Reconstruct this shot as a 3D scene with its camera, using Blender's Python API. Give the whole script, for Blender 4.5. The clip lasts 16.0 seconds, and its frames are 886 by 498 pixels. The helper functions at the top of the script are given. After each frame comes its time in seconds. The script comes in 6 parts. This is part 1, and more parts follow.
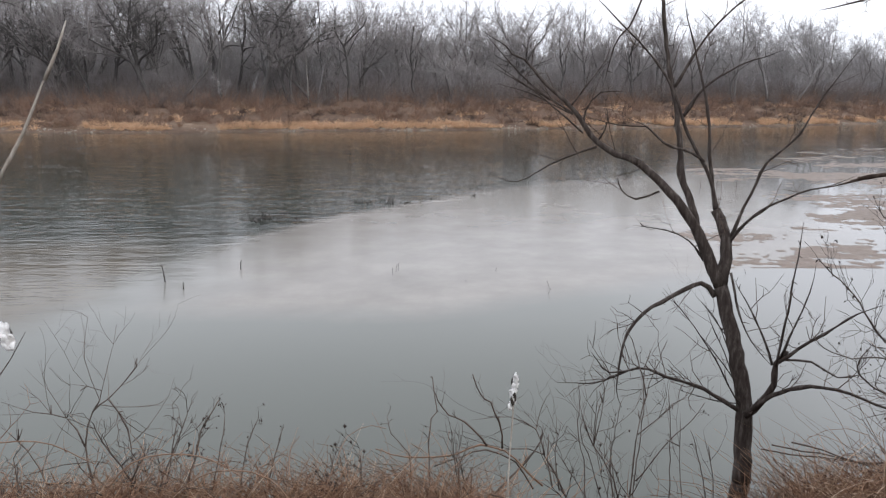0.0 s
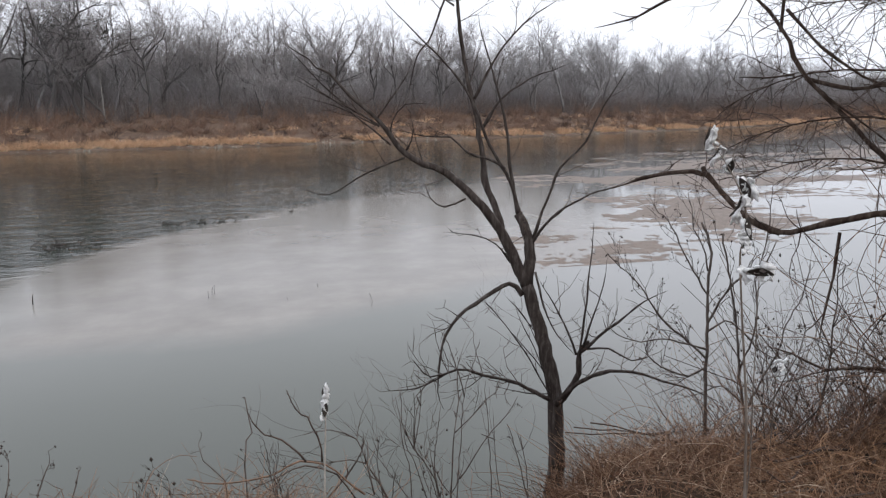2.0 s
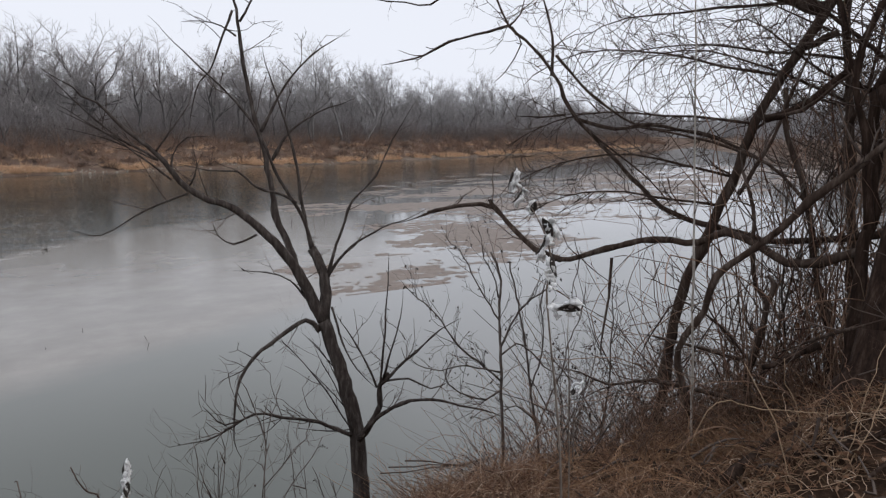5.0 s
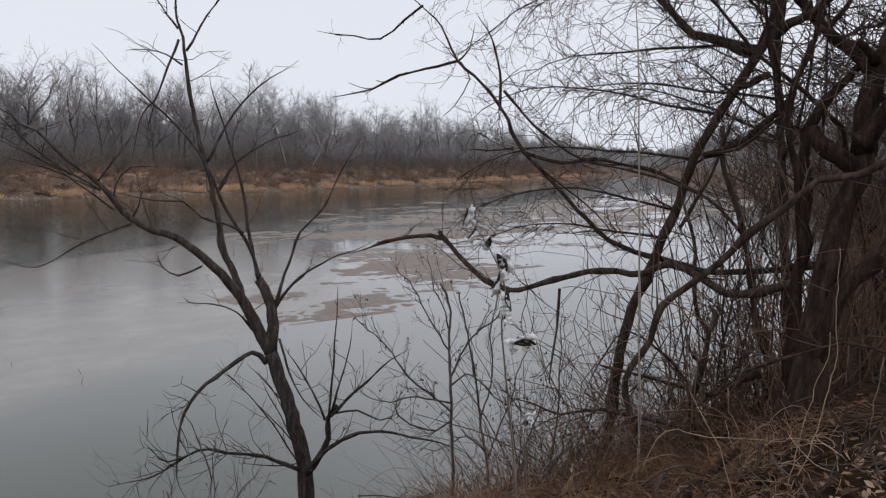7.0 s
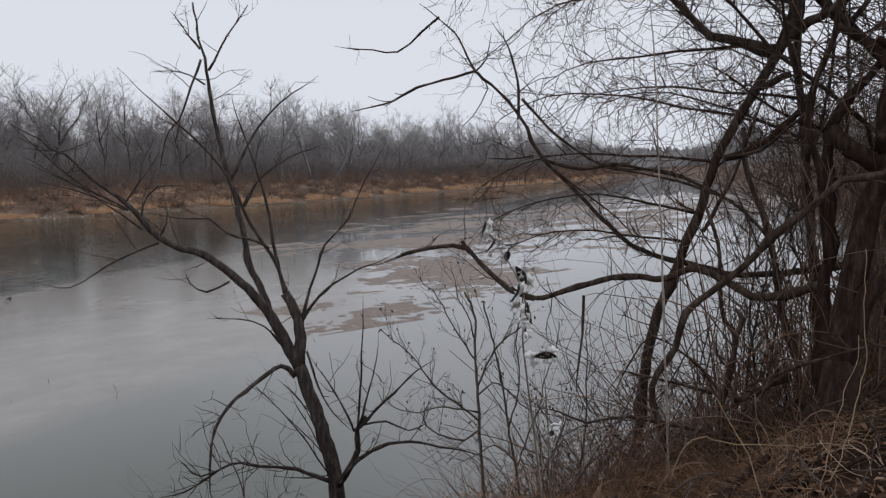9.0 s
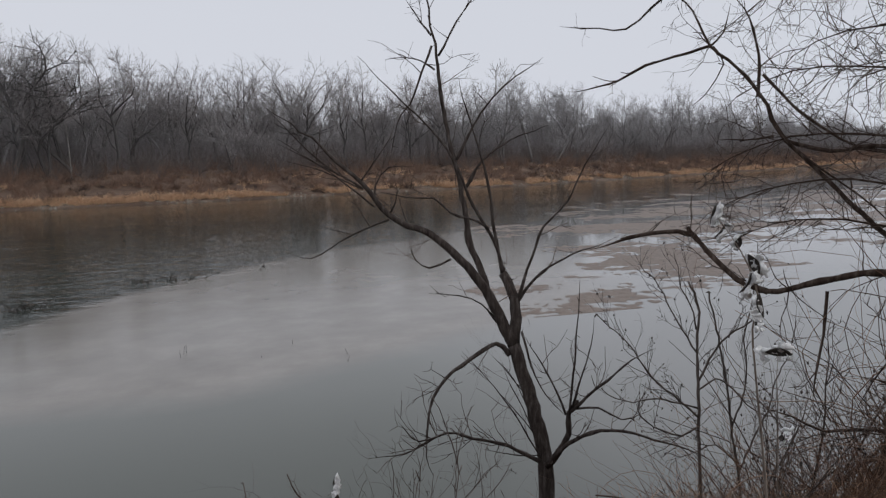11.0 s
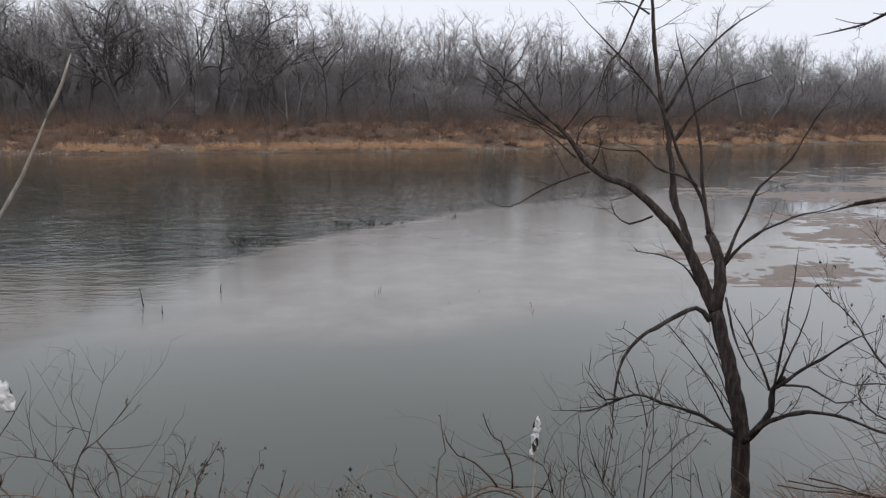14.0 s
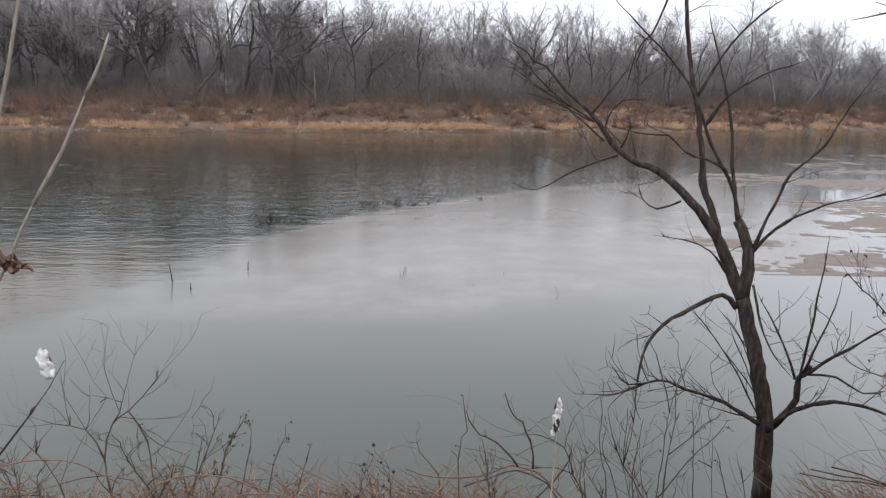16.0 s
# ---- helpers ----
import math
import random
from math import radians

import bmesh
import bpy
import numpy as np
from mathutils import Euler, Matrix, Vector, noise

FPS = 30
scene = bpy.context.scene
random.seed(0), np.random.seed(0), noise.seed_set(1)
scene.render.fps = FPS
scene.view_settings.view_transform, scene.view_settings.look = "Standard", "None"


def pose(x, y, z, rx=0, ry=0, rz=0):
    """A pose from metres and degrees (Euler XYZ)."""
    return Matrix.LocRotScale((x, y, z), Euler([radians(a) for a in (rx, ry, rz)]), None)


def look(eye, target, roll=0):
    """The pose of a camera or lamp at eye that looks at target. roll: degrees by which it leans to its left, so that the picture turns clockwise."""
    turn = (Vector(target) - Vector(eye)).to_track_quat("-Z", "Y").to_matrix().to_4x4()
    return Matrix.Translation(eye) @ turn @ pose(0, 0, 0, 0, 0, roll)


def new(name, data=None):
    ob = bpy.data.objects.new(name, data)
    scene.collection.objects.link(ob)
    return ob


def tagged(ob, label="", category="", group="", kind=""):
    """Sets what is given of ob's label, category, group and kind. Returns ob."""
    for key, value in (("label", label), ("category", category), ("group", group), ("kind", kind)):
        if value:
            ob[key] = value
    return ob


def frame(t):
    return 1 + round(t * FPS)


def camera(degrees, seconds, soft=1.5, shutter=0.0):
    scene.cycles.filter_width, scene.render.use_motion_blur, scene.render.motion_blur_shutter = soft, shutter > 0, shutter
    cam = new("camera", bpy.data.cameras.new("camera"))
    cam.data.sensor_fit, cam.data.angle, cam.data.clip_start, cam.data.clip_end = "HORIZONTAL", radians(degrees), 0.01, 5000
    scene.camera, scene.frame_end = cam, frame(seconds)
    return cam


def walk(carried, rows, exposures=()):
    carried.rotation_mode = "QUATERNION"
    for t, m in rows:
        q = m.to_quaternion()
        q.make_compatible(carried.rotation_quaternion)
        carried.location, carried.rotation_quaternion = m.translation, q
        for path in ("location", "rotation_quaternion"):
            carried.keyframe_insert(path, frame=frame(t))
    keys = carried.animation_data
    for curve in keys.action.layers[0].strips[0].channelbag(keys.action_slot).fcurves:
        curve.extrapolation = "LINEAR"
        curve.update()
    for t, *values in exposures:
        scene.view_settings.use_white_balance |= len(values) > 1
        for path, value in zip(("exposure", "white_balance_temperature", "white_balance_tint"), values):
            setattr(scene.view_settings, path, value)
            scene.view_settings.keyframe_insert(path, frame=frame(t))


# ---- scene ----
cam = camera(62.2, 16.0, soft=1.3)
PATH = [
    (0, (0.645, 0.244, 7.218), (0.64, 2.202, 6.81), 0.1),
    (0.5, (0.662, 0.229, 7.227), (0.668, 2.186, 6.817), -0.3),
    (1, (0.658, 0.237, 7.229), (0.728, 2.198, 6.839), -0.1),
    (1.5, (0.675, 0.205, 7.195), (0.95, 2.149, 6.817), -0.5),
    (2, (0.718, 0.205, 7.206), (1.191, 2.112, 6.832), -0.6),
    (2.5, (0.69, 0.191, 7.224), (1.403, 2.024, 6.863), -0.9),
    (3, (0.655, 0.185, 7.228), (1.586, 1.914, 6.848), -0.0),
    (3.2, (0.64, 0.19, 7.241), (1.591, 1.914, 6.89), -0.2),
    (5.3, (0.62, 0.327, 7.267), (1.652, 2.015, 6.971), 0.2),
    (5.5, (0.604, 0.319, 7.259), (1.649, 2.001, 6.971), 0.5),
    (6, (0.574, 0.289, 7.269), (1.677, 1.937, 7.007), 1.1),
    (6.5, (0.585, 0.314, 7.276), (1.739, 1.928, 7.021), 0.9),
    (7, (0.567, 0.316, 7.303), (1.715, 1.937, 7.074), 0.3),
    (7.5, (0.557, 0.301, 7.321), (1.721, 1.915, 7.114), 0.0),
    (8, (0.561, 0.293, 7.33), (1.726, 1.905, 7.121), -0.5),
    (8.2, (0.567, 0.295, 7.335), (1.736, 1.905, 7.13), -0.8),
    (10.3, (0.61, 0.264, 7.343), (1.373, 2.097, 7.103), -2.7),
    (10.5, (0.615, 0.283, 7.344), (1.316, 2.14, 7.103), -2.6),
    (11, (0.586, 0.292, 7.326), (1.141, 2.198, 7.085), -1.4),
    (11.5, (0.562, 0.316, 7.32), (0.988, 2.254, 7.075), -1.2),
    (12, (0.553, 0.346, 7.312), (0.876, 2.305, 7.068), -1.3),
    (12.5, (0.535, 0.339, 7.307), (0.744, 2.309, 7.033), -1.0),
    (13, (0.515, 0.386, 7.285), (0.612, 2.359, 6.976), -1.2),
    (13.5, (0.51, 0.39, 7.279), (0.582, 2.362, 6.949), -1.3),
    (14, (0.501, 0.378, 7.263), (0.553, 2.346, 6.908), -0.0),
    (14.5, (0.499, 0.35, 7.269), (0.483, 2.313, 6.882), -1.2),
    (15, (0.493, 0.377, 7.258), (0.553, 2.335, 6.852), -0.7),
    (15.5, (0.499, 0.353, 7.265), (0.537, 2.314, 6.877), 0.9),
    (16, (0.499, 0.351, 7.265), (0.482, 2.309, 6.861), 0.7),
]
LIGHT = [(0, 0.73, 6470, 9.2), (0.5, 0.77, 6470, 9.2), (1, 0.71, 6470, 9.2), (1.5, 0.62, 6470, 9.2), (2, 0.5, 6470, 9.2), (3, 0.35, 6470, 9.2), (5.5, 0.12, 6470, 9.2), (7.5, 0, 6470, 9.2), (8.2, -0.05, 6470, 9.2), (10.5, -0.2, 6470, 9.2), (11, -0.25, 6470, 9.2), (12.5, -0.22, 6470, 9.2), (13.5, 0.02, 6470, 9.2), (14, 0.17, 6470, 9.2), (14.5, 0.47, 6470, 9.2), (15.2, 0.66, 6470, 9.2), (16, 0.62, 6470, 9.2)]
walk(cam, [(t, look(eye, target, roll)) for t, eye, target, roll in PATH], LIGHT)

# ---- sky and light ----
world = bpy.data.worlds.new("overcast_sky")
scene.world = world
world.use_nodes = True
wn, wl = world.node_tree.nodes, world.node_tree.links
SUN_UP, SUN_TURN = radians(38), radians(150)
sky = wn.new("ShaderNodeTexSky")
sky.sky_type, sky.sun_disc, sky.sun_elevation, sky.sun_rotation = "NISHITA", False, SUN_UP, SUN_TURN
grey = wn.new("ShaderNodeHueSaturation")
grey.inputs["Saturation"].default_value, grey.inputs["Value"].default_value = 0.10, 0.05
cloud = wn.new("ShaderNodeMix")
cloud.data_type = "RGBA"
cloud.inputs[0].default_value = 0.86
cloud.inputs[7].default_value = (0.795, 0.820, 0.905, 1)
wl.new(sky.outputs[0], grey.inputs["Color"])
wl.new(grey.outputs[0], cloud.inputs[6])
wl.new(cloud.outputs[2], wn["Background"].inputs["Color"])
wn["Background"].inputs["Strength"].default_value = 1.05
sun = new("sun", bpy.data.lights.new("sun", "SUN"))
sun.data.energy, sun.data.angle, sun.data.color = 0.6, radians(25), (1.0, 0.96, 0.90)
sun.matrix_world = look((60, -70, 80), (0, 10, 0))


# ---- materials ----
def material(name, rough=0.9, spec=0.3):
    m = bpy.data.materials.new(name)
    m.use_nodes = True
    b = m.node_tree.nodes["Principled BSDF"]
    b.inputs["Roughness"].default_value = rough
    b.inputs["Specular IOR Level"].default_value = spec
    return m, m.node_tree.nodes, m.node_tree.links, b


def noise_node(n, l, scale, detail=4.0, rough=0.6, stretch=(1, 1, 1), space="Object", warp=0.0):
    c = n.new("ShaderNodeTexCoord")
    mp = n.new("ShaderNodeMapping")
    mp.inputs["Scale"].default_value = stretch
    t = n.new("ShaderNodeTexNoise")
    t.inputs["Scale"].default_value, t.inputs["Detail"].default_value, t.inputs["Roughness"].default_value = scale, detail, rough
    t.inputs["Distortion"].default_value = warp
    l.new(c.outputs[space], mp.inputs["Vector"])
    l.new(mp.outputs[0], t.inputs["Vector"])
    return t.outputs["Fac"]


def ramp(n, l, fac, *stops):
    r = n.new("ShaderNodeValToRGB")
    while len(r.color_ramp.elements) < len(stops):
        r.color_ramp.elements.new(0.5)
    for e, (at, c) in zip(r.color_ramp.elements, stops):
        e.position, e.color = at, (*c, 1)
    l.new(fac, r.inputs["Fac"])
    return r.outputs["Color"]


def blend(n, l, fac, a, b, how="MIX"):
    x = n.new("ShaderNodeMix")
    x.data_type, x.blend_type = "RGBA", how
    for socket, value in ((x.inputs[0], fac), (x.inputs[6], a), (x.inputs[7], b)):
        if hasattr(value, "links") or hasattr(value, "is_linked"):
            l.new(value, socket)
        else:
            socket.default_value = value if isinstance(value, (int, float)) else (*value, 1)
    return x.outputs[2]


def calc(n, l, op, a, b=None, c=None, clamp=False):
    x = n.new("ShaderNodeMath")
    x.operation, x.use_clamp = op, clamp
    for socket, value in zip(x.inputs, (a, b, c)):
        if value is None:
            continue
        if isinstance(value, (int, float)):
            socket.default_value = value
        else:
            l.new(value, socket)
    return x.outputs[0]


def smoothstep(n, l, value, lo, hi):
    x = n.new("ShaderNodeMapRange")
    x.interpolation_type = "SMOOTHSTEP"
    x.inputs["From Min"].default_value, x.inputs["From Max"].default_value = lo, hi
    l.new(value, x.inputs["Value"])
    return x.outputs["Result"]


def bump(n, l, b, height, strength, distance):
    x = n.new("ShaderNodeBump")
    x.inputs["Strength"].default_value, x.inputs["Distance"].default_value = strength, distance
    l.new(height, x.inputs["Height"])
    l.new(x.outputs[0], b.inputs["Normal"])
    return x


def island(n, l, kind="island"):
    if kind == "island":
        return n.new("ShaderNodeNewGeometry").outputs["Random Per Island"]
    return n.new("ShaderNodeObjectInfo").outputs["Random"]


def bark(name, dark, mid, pale, scale=14.0, lichen=None):
    m, n, l, b = material(name, 0.95, 0.12)
    ridges = noise_node(n, l, scale, 6, 0.68, (1, 1, 0.17))
    patches = noise_node(n, l, scale * 0.22, 3, 0.6)
    col = ramp(n, l, ridges, (0.30, dark), (0.52, mid), (0.75, pale))
    if lichen:
        col = blend(n, l, smoothstep(n, l, patches, 0.56, 0.68), col, lichen)
    else:
        col = blend(n, l, 0.5, col, ramp(n, l, patches, (0.3, (0.75, 0.72, 0.70)), (0.7, (1.25, 1.22, 1.2))), "MULTIPLY")
    l.new(col, b.inputs["Base Color"])
    bump(n, l, b, ridges, 0.6, 0.010)
    return m


def stems(name, *tones, rough=0.9):
    """Stems, blades and twigs: one tone for each of them, out of a range, with a little grain."""
    m, n, l, b = material(name, rough, 0.25)
    steps = [(i / max(1, len(tones) - 1), c) for i, c in enumerate(tones)]
    col = ramp(n, l, island(n, l), *steps)
    grain = noise_node(n, l, 18, 4, 0.6, (1, 1, 0.3))
    l.new(blend(n, l, 0.6, col, ramp(n, l, grain, (0.3, (0.6, 0.6, 0.6)), (0.7, (1.3, 1.3, 1.3))), "MULTIPLY"), b.inputs["Base Color"])
    return m


BARK_NEAR = bark("grey_brown_bark", (0.026, 0.020, 0.017), (0.066, 0.054, 0.048), (0.165, 0.146, 0.134), 24)
BARK_WEED = bark("weed_bark", (0.055, 0.044, 0.038), (0.115, 0.095, 0.084), (0.215, 0.188, 0.170), 24)
# canopy shade on the old trunk put into these darker browns
BARK_OLD = bark("brown_bark", (0.012, 0.008, 0.006), (0.038, 0.024, 0.018), (0.100, 0.072, 0.056), 30)
BARK_DARK = bark("dark_bark", (0.024, 0.016, 0.012), (0.064, 0.045, 0.035), (0.155, 0.126, 0.108), 20)
BARK_PALE = bark("pale_bark", (0.18, 0.165, 0.15), (0.31, 0.295, 0.275), (0.45, 0.43, 0.41), 6)
TWIG = stems("thin_twigs", (0.044, 0.030, 0.024), (0.085, 0.060, 0.048), (0.145, 0.115, 0.098))
CANE = stems("bramble_canes", (0.065, 0.033, 0.023), (0.14, 0.074, 0.049), (0.27, 0.168, 0.113), (0.10, 0.063, 0.046), (0.20, 0.140, 0.102))
GRASS = stems("dry_grass", (0.085, 0.043, 0.026), (0.18, 0.096, 0.058), (0.34, 0.212, 0.135), (0.12, 0.062, 0.038), (0.26, 0.145, 0.088), (0.50, 0.37, 0.265))
TANGRASS = stems("tan_grass", (0.14, 0.085, 0.050), (0.24, 0.155, 0.095), (0.40, 0.285, 0.185), (0.18, 0.11, 0.065), (0.30, 0.20, 0.125))
GOLDGRASS = stems("golden_grass", (0.20, 0.102, 0.054), (0.31, 0.172, 0.094), (0.42, 0.260, 0.155), (0.14, 0.070, 0.038))
FARGRASS = stems("far_grass", (0.20, 0.128, 0.090), (0.32, 0.215, 0.150), (0.25, 0.155, 0.105), (0.38, 0.28, 0.205), (0.22, 0.16, 0.125))
SHRUB = stems("dark_shrub_stems", (0.046, 0.034, 0.028), (0.084, 0.064, 0.053), (0.140, 0.115, 0.100), (0.066, 0.048, 0.039))
PALESTEM = stems("pale_stalks", (0.34, 0.22, 0.14), (0.48, 0.34, 0.235), (0.58, 0.45, 0.34), (0.40, 0.26, 0.17))
STRAW = stems("straw", (0.58, 0.36, 0.215), (0.72, 0.50, 0.330), (0.62, 0.385, 0.235), (0.78, 0.58, 0.410))
REDBRUSH = stems("red_brush", (0.170, 0.105, 0.078), (0.285, 0.168, 0.118), (0.235, 0.165, 0.130), (0.350, 0.235, 0.170), (0.200, 0.142, 0.116))
DARKBRUSH = stems("dark_brush", (0.075, 0.052, 0.043), (0.120, 0.082, 0.066), (0.100, 0.078, 0.068), (0.160, 0.112, 0.090))
# distance haze put into the greys of edge brush, far twigs and bark
EDGEBRUSH = stems("edge_brush", (0.142, 0.119, 0.111), (0.192, 0.160, 0.149), (0.164, 0.145, 0.139), (0.232, 0.192, 0.175))
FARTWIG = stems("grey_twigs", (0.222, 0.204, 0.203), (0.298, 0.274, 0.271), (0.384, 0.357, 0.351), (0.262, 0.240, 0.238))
# still paler haze copies of twigs and bark for the most distant wood
HAZETWIG = stems("haze_pale_twigs", (0.265, 0.252, 0.254), (0.340, 0.325, 0.326), (0.425, 0.408, 0.406), (0.300, 0.286, 0.287))
HAZEBARK = bark("haze_pale_bark", (0.13, 0.125, 0.124), (0.20, 0.192, 0.190), (0.30, 0.290, 0.286), 1.2)
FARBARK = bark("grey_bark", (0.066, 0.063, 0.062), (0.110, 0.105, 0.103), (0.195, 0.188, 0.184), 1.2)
LEAFPALE = stems("pale_leaves", (0.30, 0.19, 0.125), (0.46, 0.31, 0.215), (0.38, 0.25, 0.17), (0.55, 0.40, 0.295), (0.22, 0.13, 0.08))
LEAF = stems("dead_leaves", (0.075, 0.040, 0.024), (0.135, 0.070, 0.038), (0.19, 0.100, 0.055), (0.22, 0.140, 0.090), (0.10, 0.054, 0.032), (0.080, 0.044, 0.028))
STONE = stems("shore_stones", (0.17, 0.148, 0.122), (0.27, 0.238, 0.198), (0.38, 0.345, 0.295), (0.21, 0.17, 0.138))
SEED = stems("seed_heads", (0.045, 0.036, 0.03), (0.09, 0.07, 0.06))
WETWOOD = stems("wet_driftwood", (0.025, 0.021, 0.019), (0.05, 0.043, 0.038), (0.085, 0.072, 0.065), rough=0.6)
HUSK = stems("pod_husk", (0.018, 0.015, 0.014), (0.035, 0.029, 0.025), (0.075, 0.062, 0.050))
STALK = bark("milkweed_stalk", (0.22, 0.19, 0.16), (0.36, 0.33, 0.29), (0.50, 0.47, 0.43), 40)

MILKSTEM = bark("brown_milkweed_stalk", (0.08, 0.062, 0.050), (0.16, 0.130, 0.108), (0.26, 0.225, 0.195), 40)


def floss_material():
    m, n, l, b = material("white_floss", 0.85, 0.2)
    f = noise_node(n, l, 60, 5, 0.7)
    l.new(ramp(n, l, f, (0.3, (0.52, 0.51, 0.495)), (0.55, (0.79, 0.785, 0.775)), (0.8, (0.87, 0.87, 0.865))), b.inputs["Base Color"])
    bump(n, l, b, f, 0.6, 0.004)
    return m


FLOSS = floss_material()


def ground_material():
    m, n, l, b = material("bank_soil", 0.95, 0.15)
    fine = noise_node(n, l, 9, 6, 0.7)
    wide = noise_node(n, l, 0.35, 4, 0.6)
    litter = ramp(n, l, fine, (0.28, (0.016, 0.010, 0.007)), (0.48, (0.046, 0.028, 0.018)), (0.62, (0.100, 0.062, 0.040)), (0.78, (0.20, 0.13, 0.085)))
    col = blend(n, l, 0.7, litter, ramp(n, l, wide, (0.3, (0.65, 0.60, 0.58)), (0.7, (1.15, 1.1, 1.05))), "MULTIPLY")
    # dead grass thatch covers the far bank
    c = n.new("ShaderNodeTexCoord")
    s = n.new("ShaderNodeSeparateXYZ")
    l.new(c.outputs["Object"], s.inputs[0])
    thatch = ramp(n, l, noise_node(n, l, 0.22, 6, 0.7, (0.5, 1, 1)), (0.3, (0.075, 0.048, 0.036)), (0.48, (0.13, 0.088, 0.066)), (0.62, (0.20, 0.145, 0.108)), (0.75, (0.30, 0.225, 0.17)))
    col = blend(n, l, smoothstep(n, l, s.outputs["Y"], 70.0, 90.0), col, thatch)
    l.new(col, b.inputs["Base Color"])
    bump(n, l, b, fine, 0.8, 0.05)
    return m


SOIL = ground_material()


def water_material():
    """One river surface: deep rippled channel, glassy slack water, and a silty flat just under the surface."""
    m, n, l, b = material("river_water", 0.04, 0.5)
    b.inputs["IOR"].default_value = 1.33
    c = n.new("ShaderNodeTexCoord")
    s = n.new("ShaderNodeSeparateXYZ")
    l.new(c.outputs["Object"], s.inputs[0])
    x, y = s.outputs["X"], s.outputs["Y"]
    wob = calc(n, l, "MULTIPLY", calc(n, l, "SUBTRACT", noise_node(n, l, 0.16, 8, 0.70, (0.7, 1, 1)), 0.5), 10.0)
    # outer edge of the flat: a bow that bulges into the river
    west = calc(n, l, "MINIMUM", calc(n, l, "SUBTRACT", x, 14.0), 0.0)
    east = calc(n, l, "MAXIMUM", calc(n, l, "SUBTRACT", x, 14.0), 0.0)
    outer = calc(n, l, "ADD", calc(n, l, "MULTIPLY", calc(n, l, "MULTIPLY", west, west), -0.030), 65.3)
    outer = calc(n, l, "ADD", outer, calc(n, l, "MULTIPLY", west, 0.375))
    outer = calc(n, l, "ADD", outer, calc(n, l, "MULTIPLY", east, 0.75))
    to_outer = calc(n, l, "ADD", calc(n, l, "SUBTRACT", outer, y), calc(n, l, "MULTIPLY", wob, 0.45))
    inner = calc(n, l, "ADD", 24.4, calc(n, l, "MULTIPLY", calc(n, l, "MAXIMUM", x, 0.0), 0.48))
    to_inner = calc(n, l, "ADD", calc(n, l, "SUBTRACT", y, inner), calc(n, l, "MULTIPLY", wob, 0.30))
    to_west = calc(n, l, "ADD", calc(n, l, "ADD", x, 12.2), calc(n, l, "MULTIPLY", wob, 0.5))
    flat = calc(n, l, "MULTIPLY", smoothstep(n, l, to_outer, -0.6, 3.2), smoothstep(n, l, to_inner, -1.6, 1.4))
    flat = calc(n, l, "MULTIPLY", flat, smoothstep(n, l, to_west, -1.0, 7.0))
    to_east = calc(n, l, "ADD", calc(n, l, "SUBTRACT", calc(n, l, "ADD", 12.0, calc(n, l, "MULTIPLY", y, 0.22)), x), wob)
    flat = calc(n, l, "MULTIPLY", flat, smoothstep(n, l, to_east, -5.0, 3.0))
    calm = calc(n, l, "MULTIPLY", smoothstep(n, l, to_outer, 0.8, 4.6), smoothstep(n, l, to_west, -1.0, 5.0))
    near = smoothstep(n, l, calc(n, l, "ADD", y, calc(n, l, "MULTIPLY", wob, 0.5)), 22.5, 19.5)
    calm = calc(n, l, "MAXIMUM", calm, near)
    silt = ramp(n, l, noise_node(n, l, 0.30, 7, 0.62), (0.30, (0.172, 0.154, 0.132)), (0.50, (0.212, 0.191, 0.166)), (0.70, (0.262, 0.238, 0.210)))
    deep = ramp(n, l, noise_node(n, l, 0.05, 3, 0.5), (0.3, (0.016, 0.023, 0.016)), (0.7, (0.030, 0.039, 0.029)))
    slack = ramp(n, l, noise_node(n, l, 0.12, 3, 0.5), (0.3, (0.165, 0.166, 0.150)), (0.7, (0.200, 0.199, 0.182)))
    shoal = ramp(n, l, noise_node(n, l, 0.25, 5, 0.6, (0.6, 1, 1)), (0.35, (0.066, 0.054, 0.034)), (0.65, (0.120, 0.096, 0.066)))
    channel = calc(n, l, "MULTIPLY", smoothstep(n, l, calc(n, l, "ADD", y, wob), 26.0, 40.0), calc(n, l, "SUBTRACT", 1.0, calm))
    # sky reflection put into the colour: slack pales away from the bank and eastward
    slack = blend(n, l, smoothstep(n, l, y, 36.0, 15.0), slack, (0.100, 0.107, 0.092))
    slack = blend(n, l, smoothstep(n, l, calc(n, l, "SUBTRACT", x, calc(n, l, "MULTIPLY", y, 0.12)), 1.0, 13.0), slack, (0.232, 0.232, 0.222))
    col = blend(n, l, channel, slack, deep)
    # brown shoal beside the flat
    side = calc(n, l, "MULTIPLY", smoothstep(n, l, to_west, 1.5, -1.5), smoothstep(n, l, calc(n, l, "ADD", y, calc(n, l, "MULTIPLY", wob, 0.6)), 20.5, 24.0))
    side = calc(n, l, "MULTIPLY", side, smoothstep(n, l, calc(n, l, "ADD", y, wob), 40.0, 31.0))
    col = blend(n, l, calc(n, l, "MULTIPLY", side, 0.85), col, shoal)
    col = blend(n, l, flat, col, silt)
    # ripple highlights painted into the channel colour as pale dashes
    glints = noise_node(n, l, 0.55, 4, 0.62, (0.38, 1.0, 1), warp=0.3)
    drift = noise_node(n, l, 0.035, 2, 0.5)
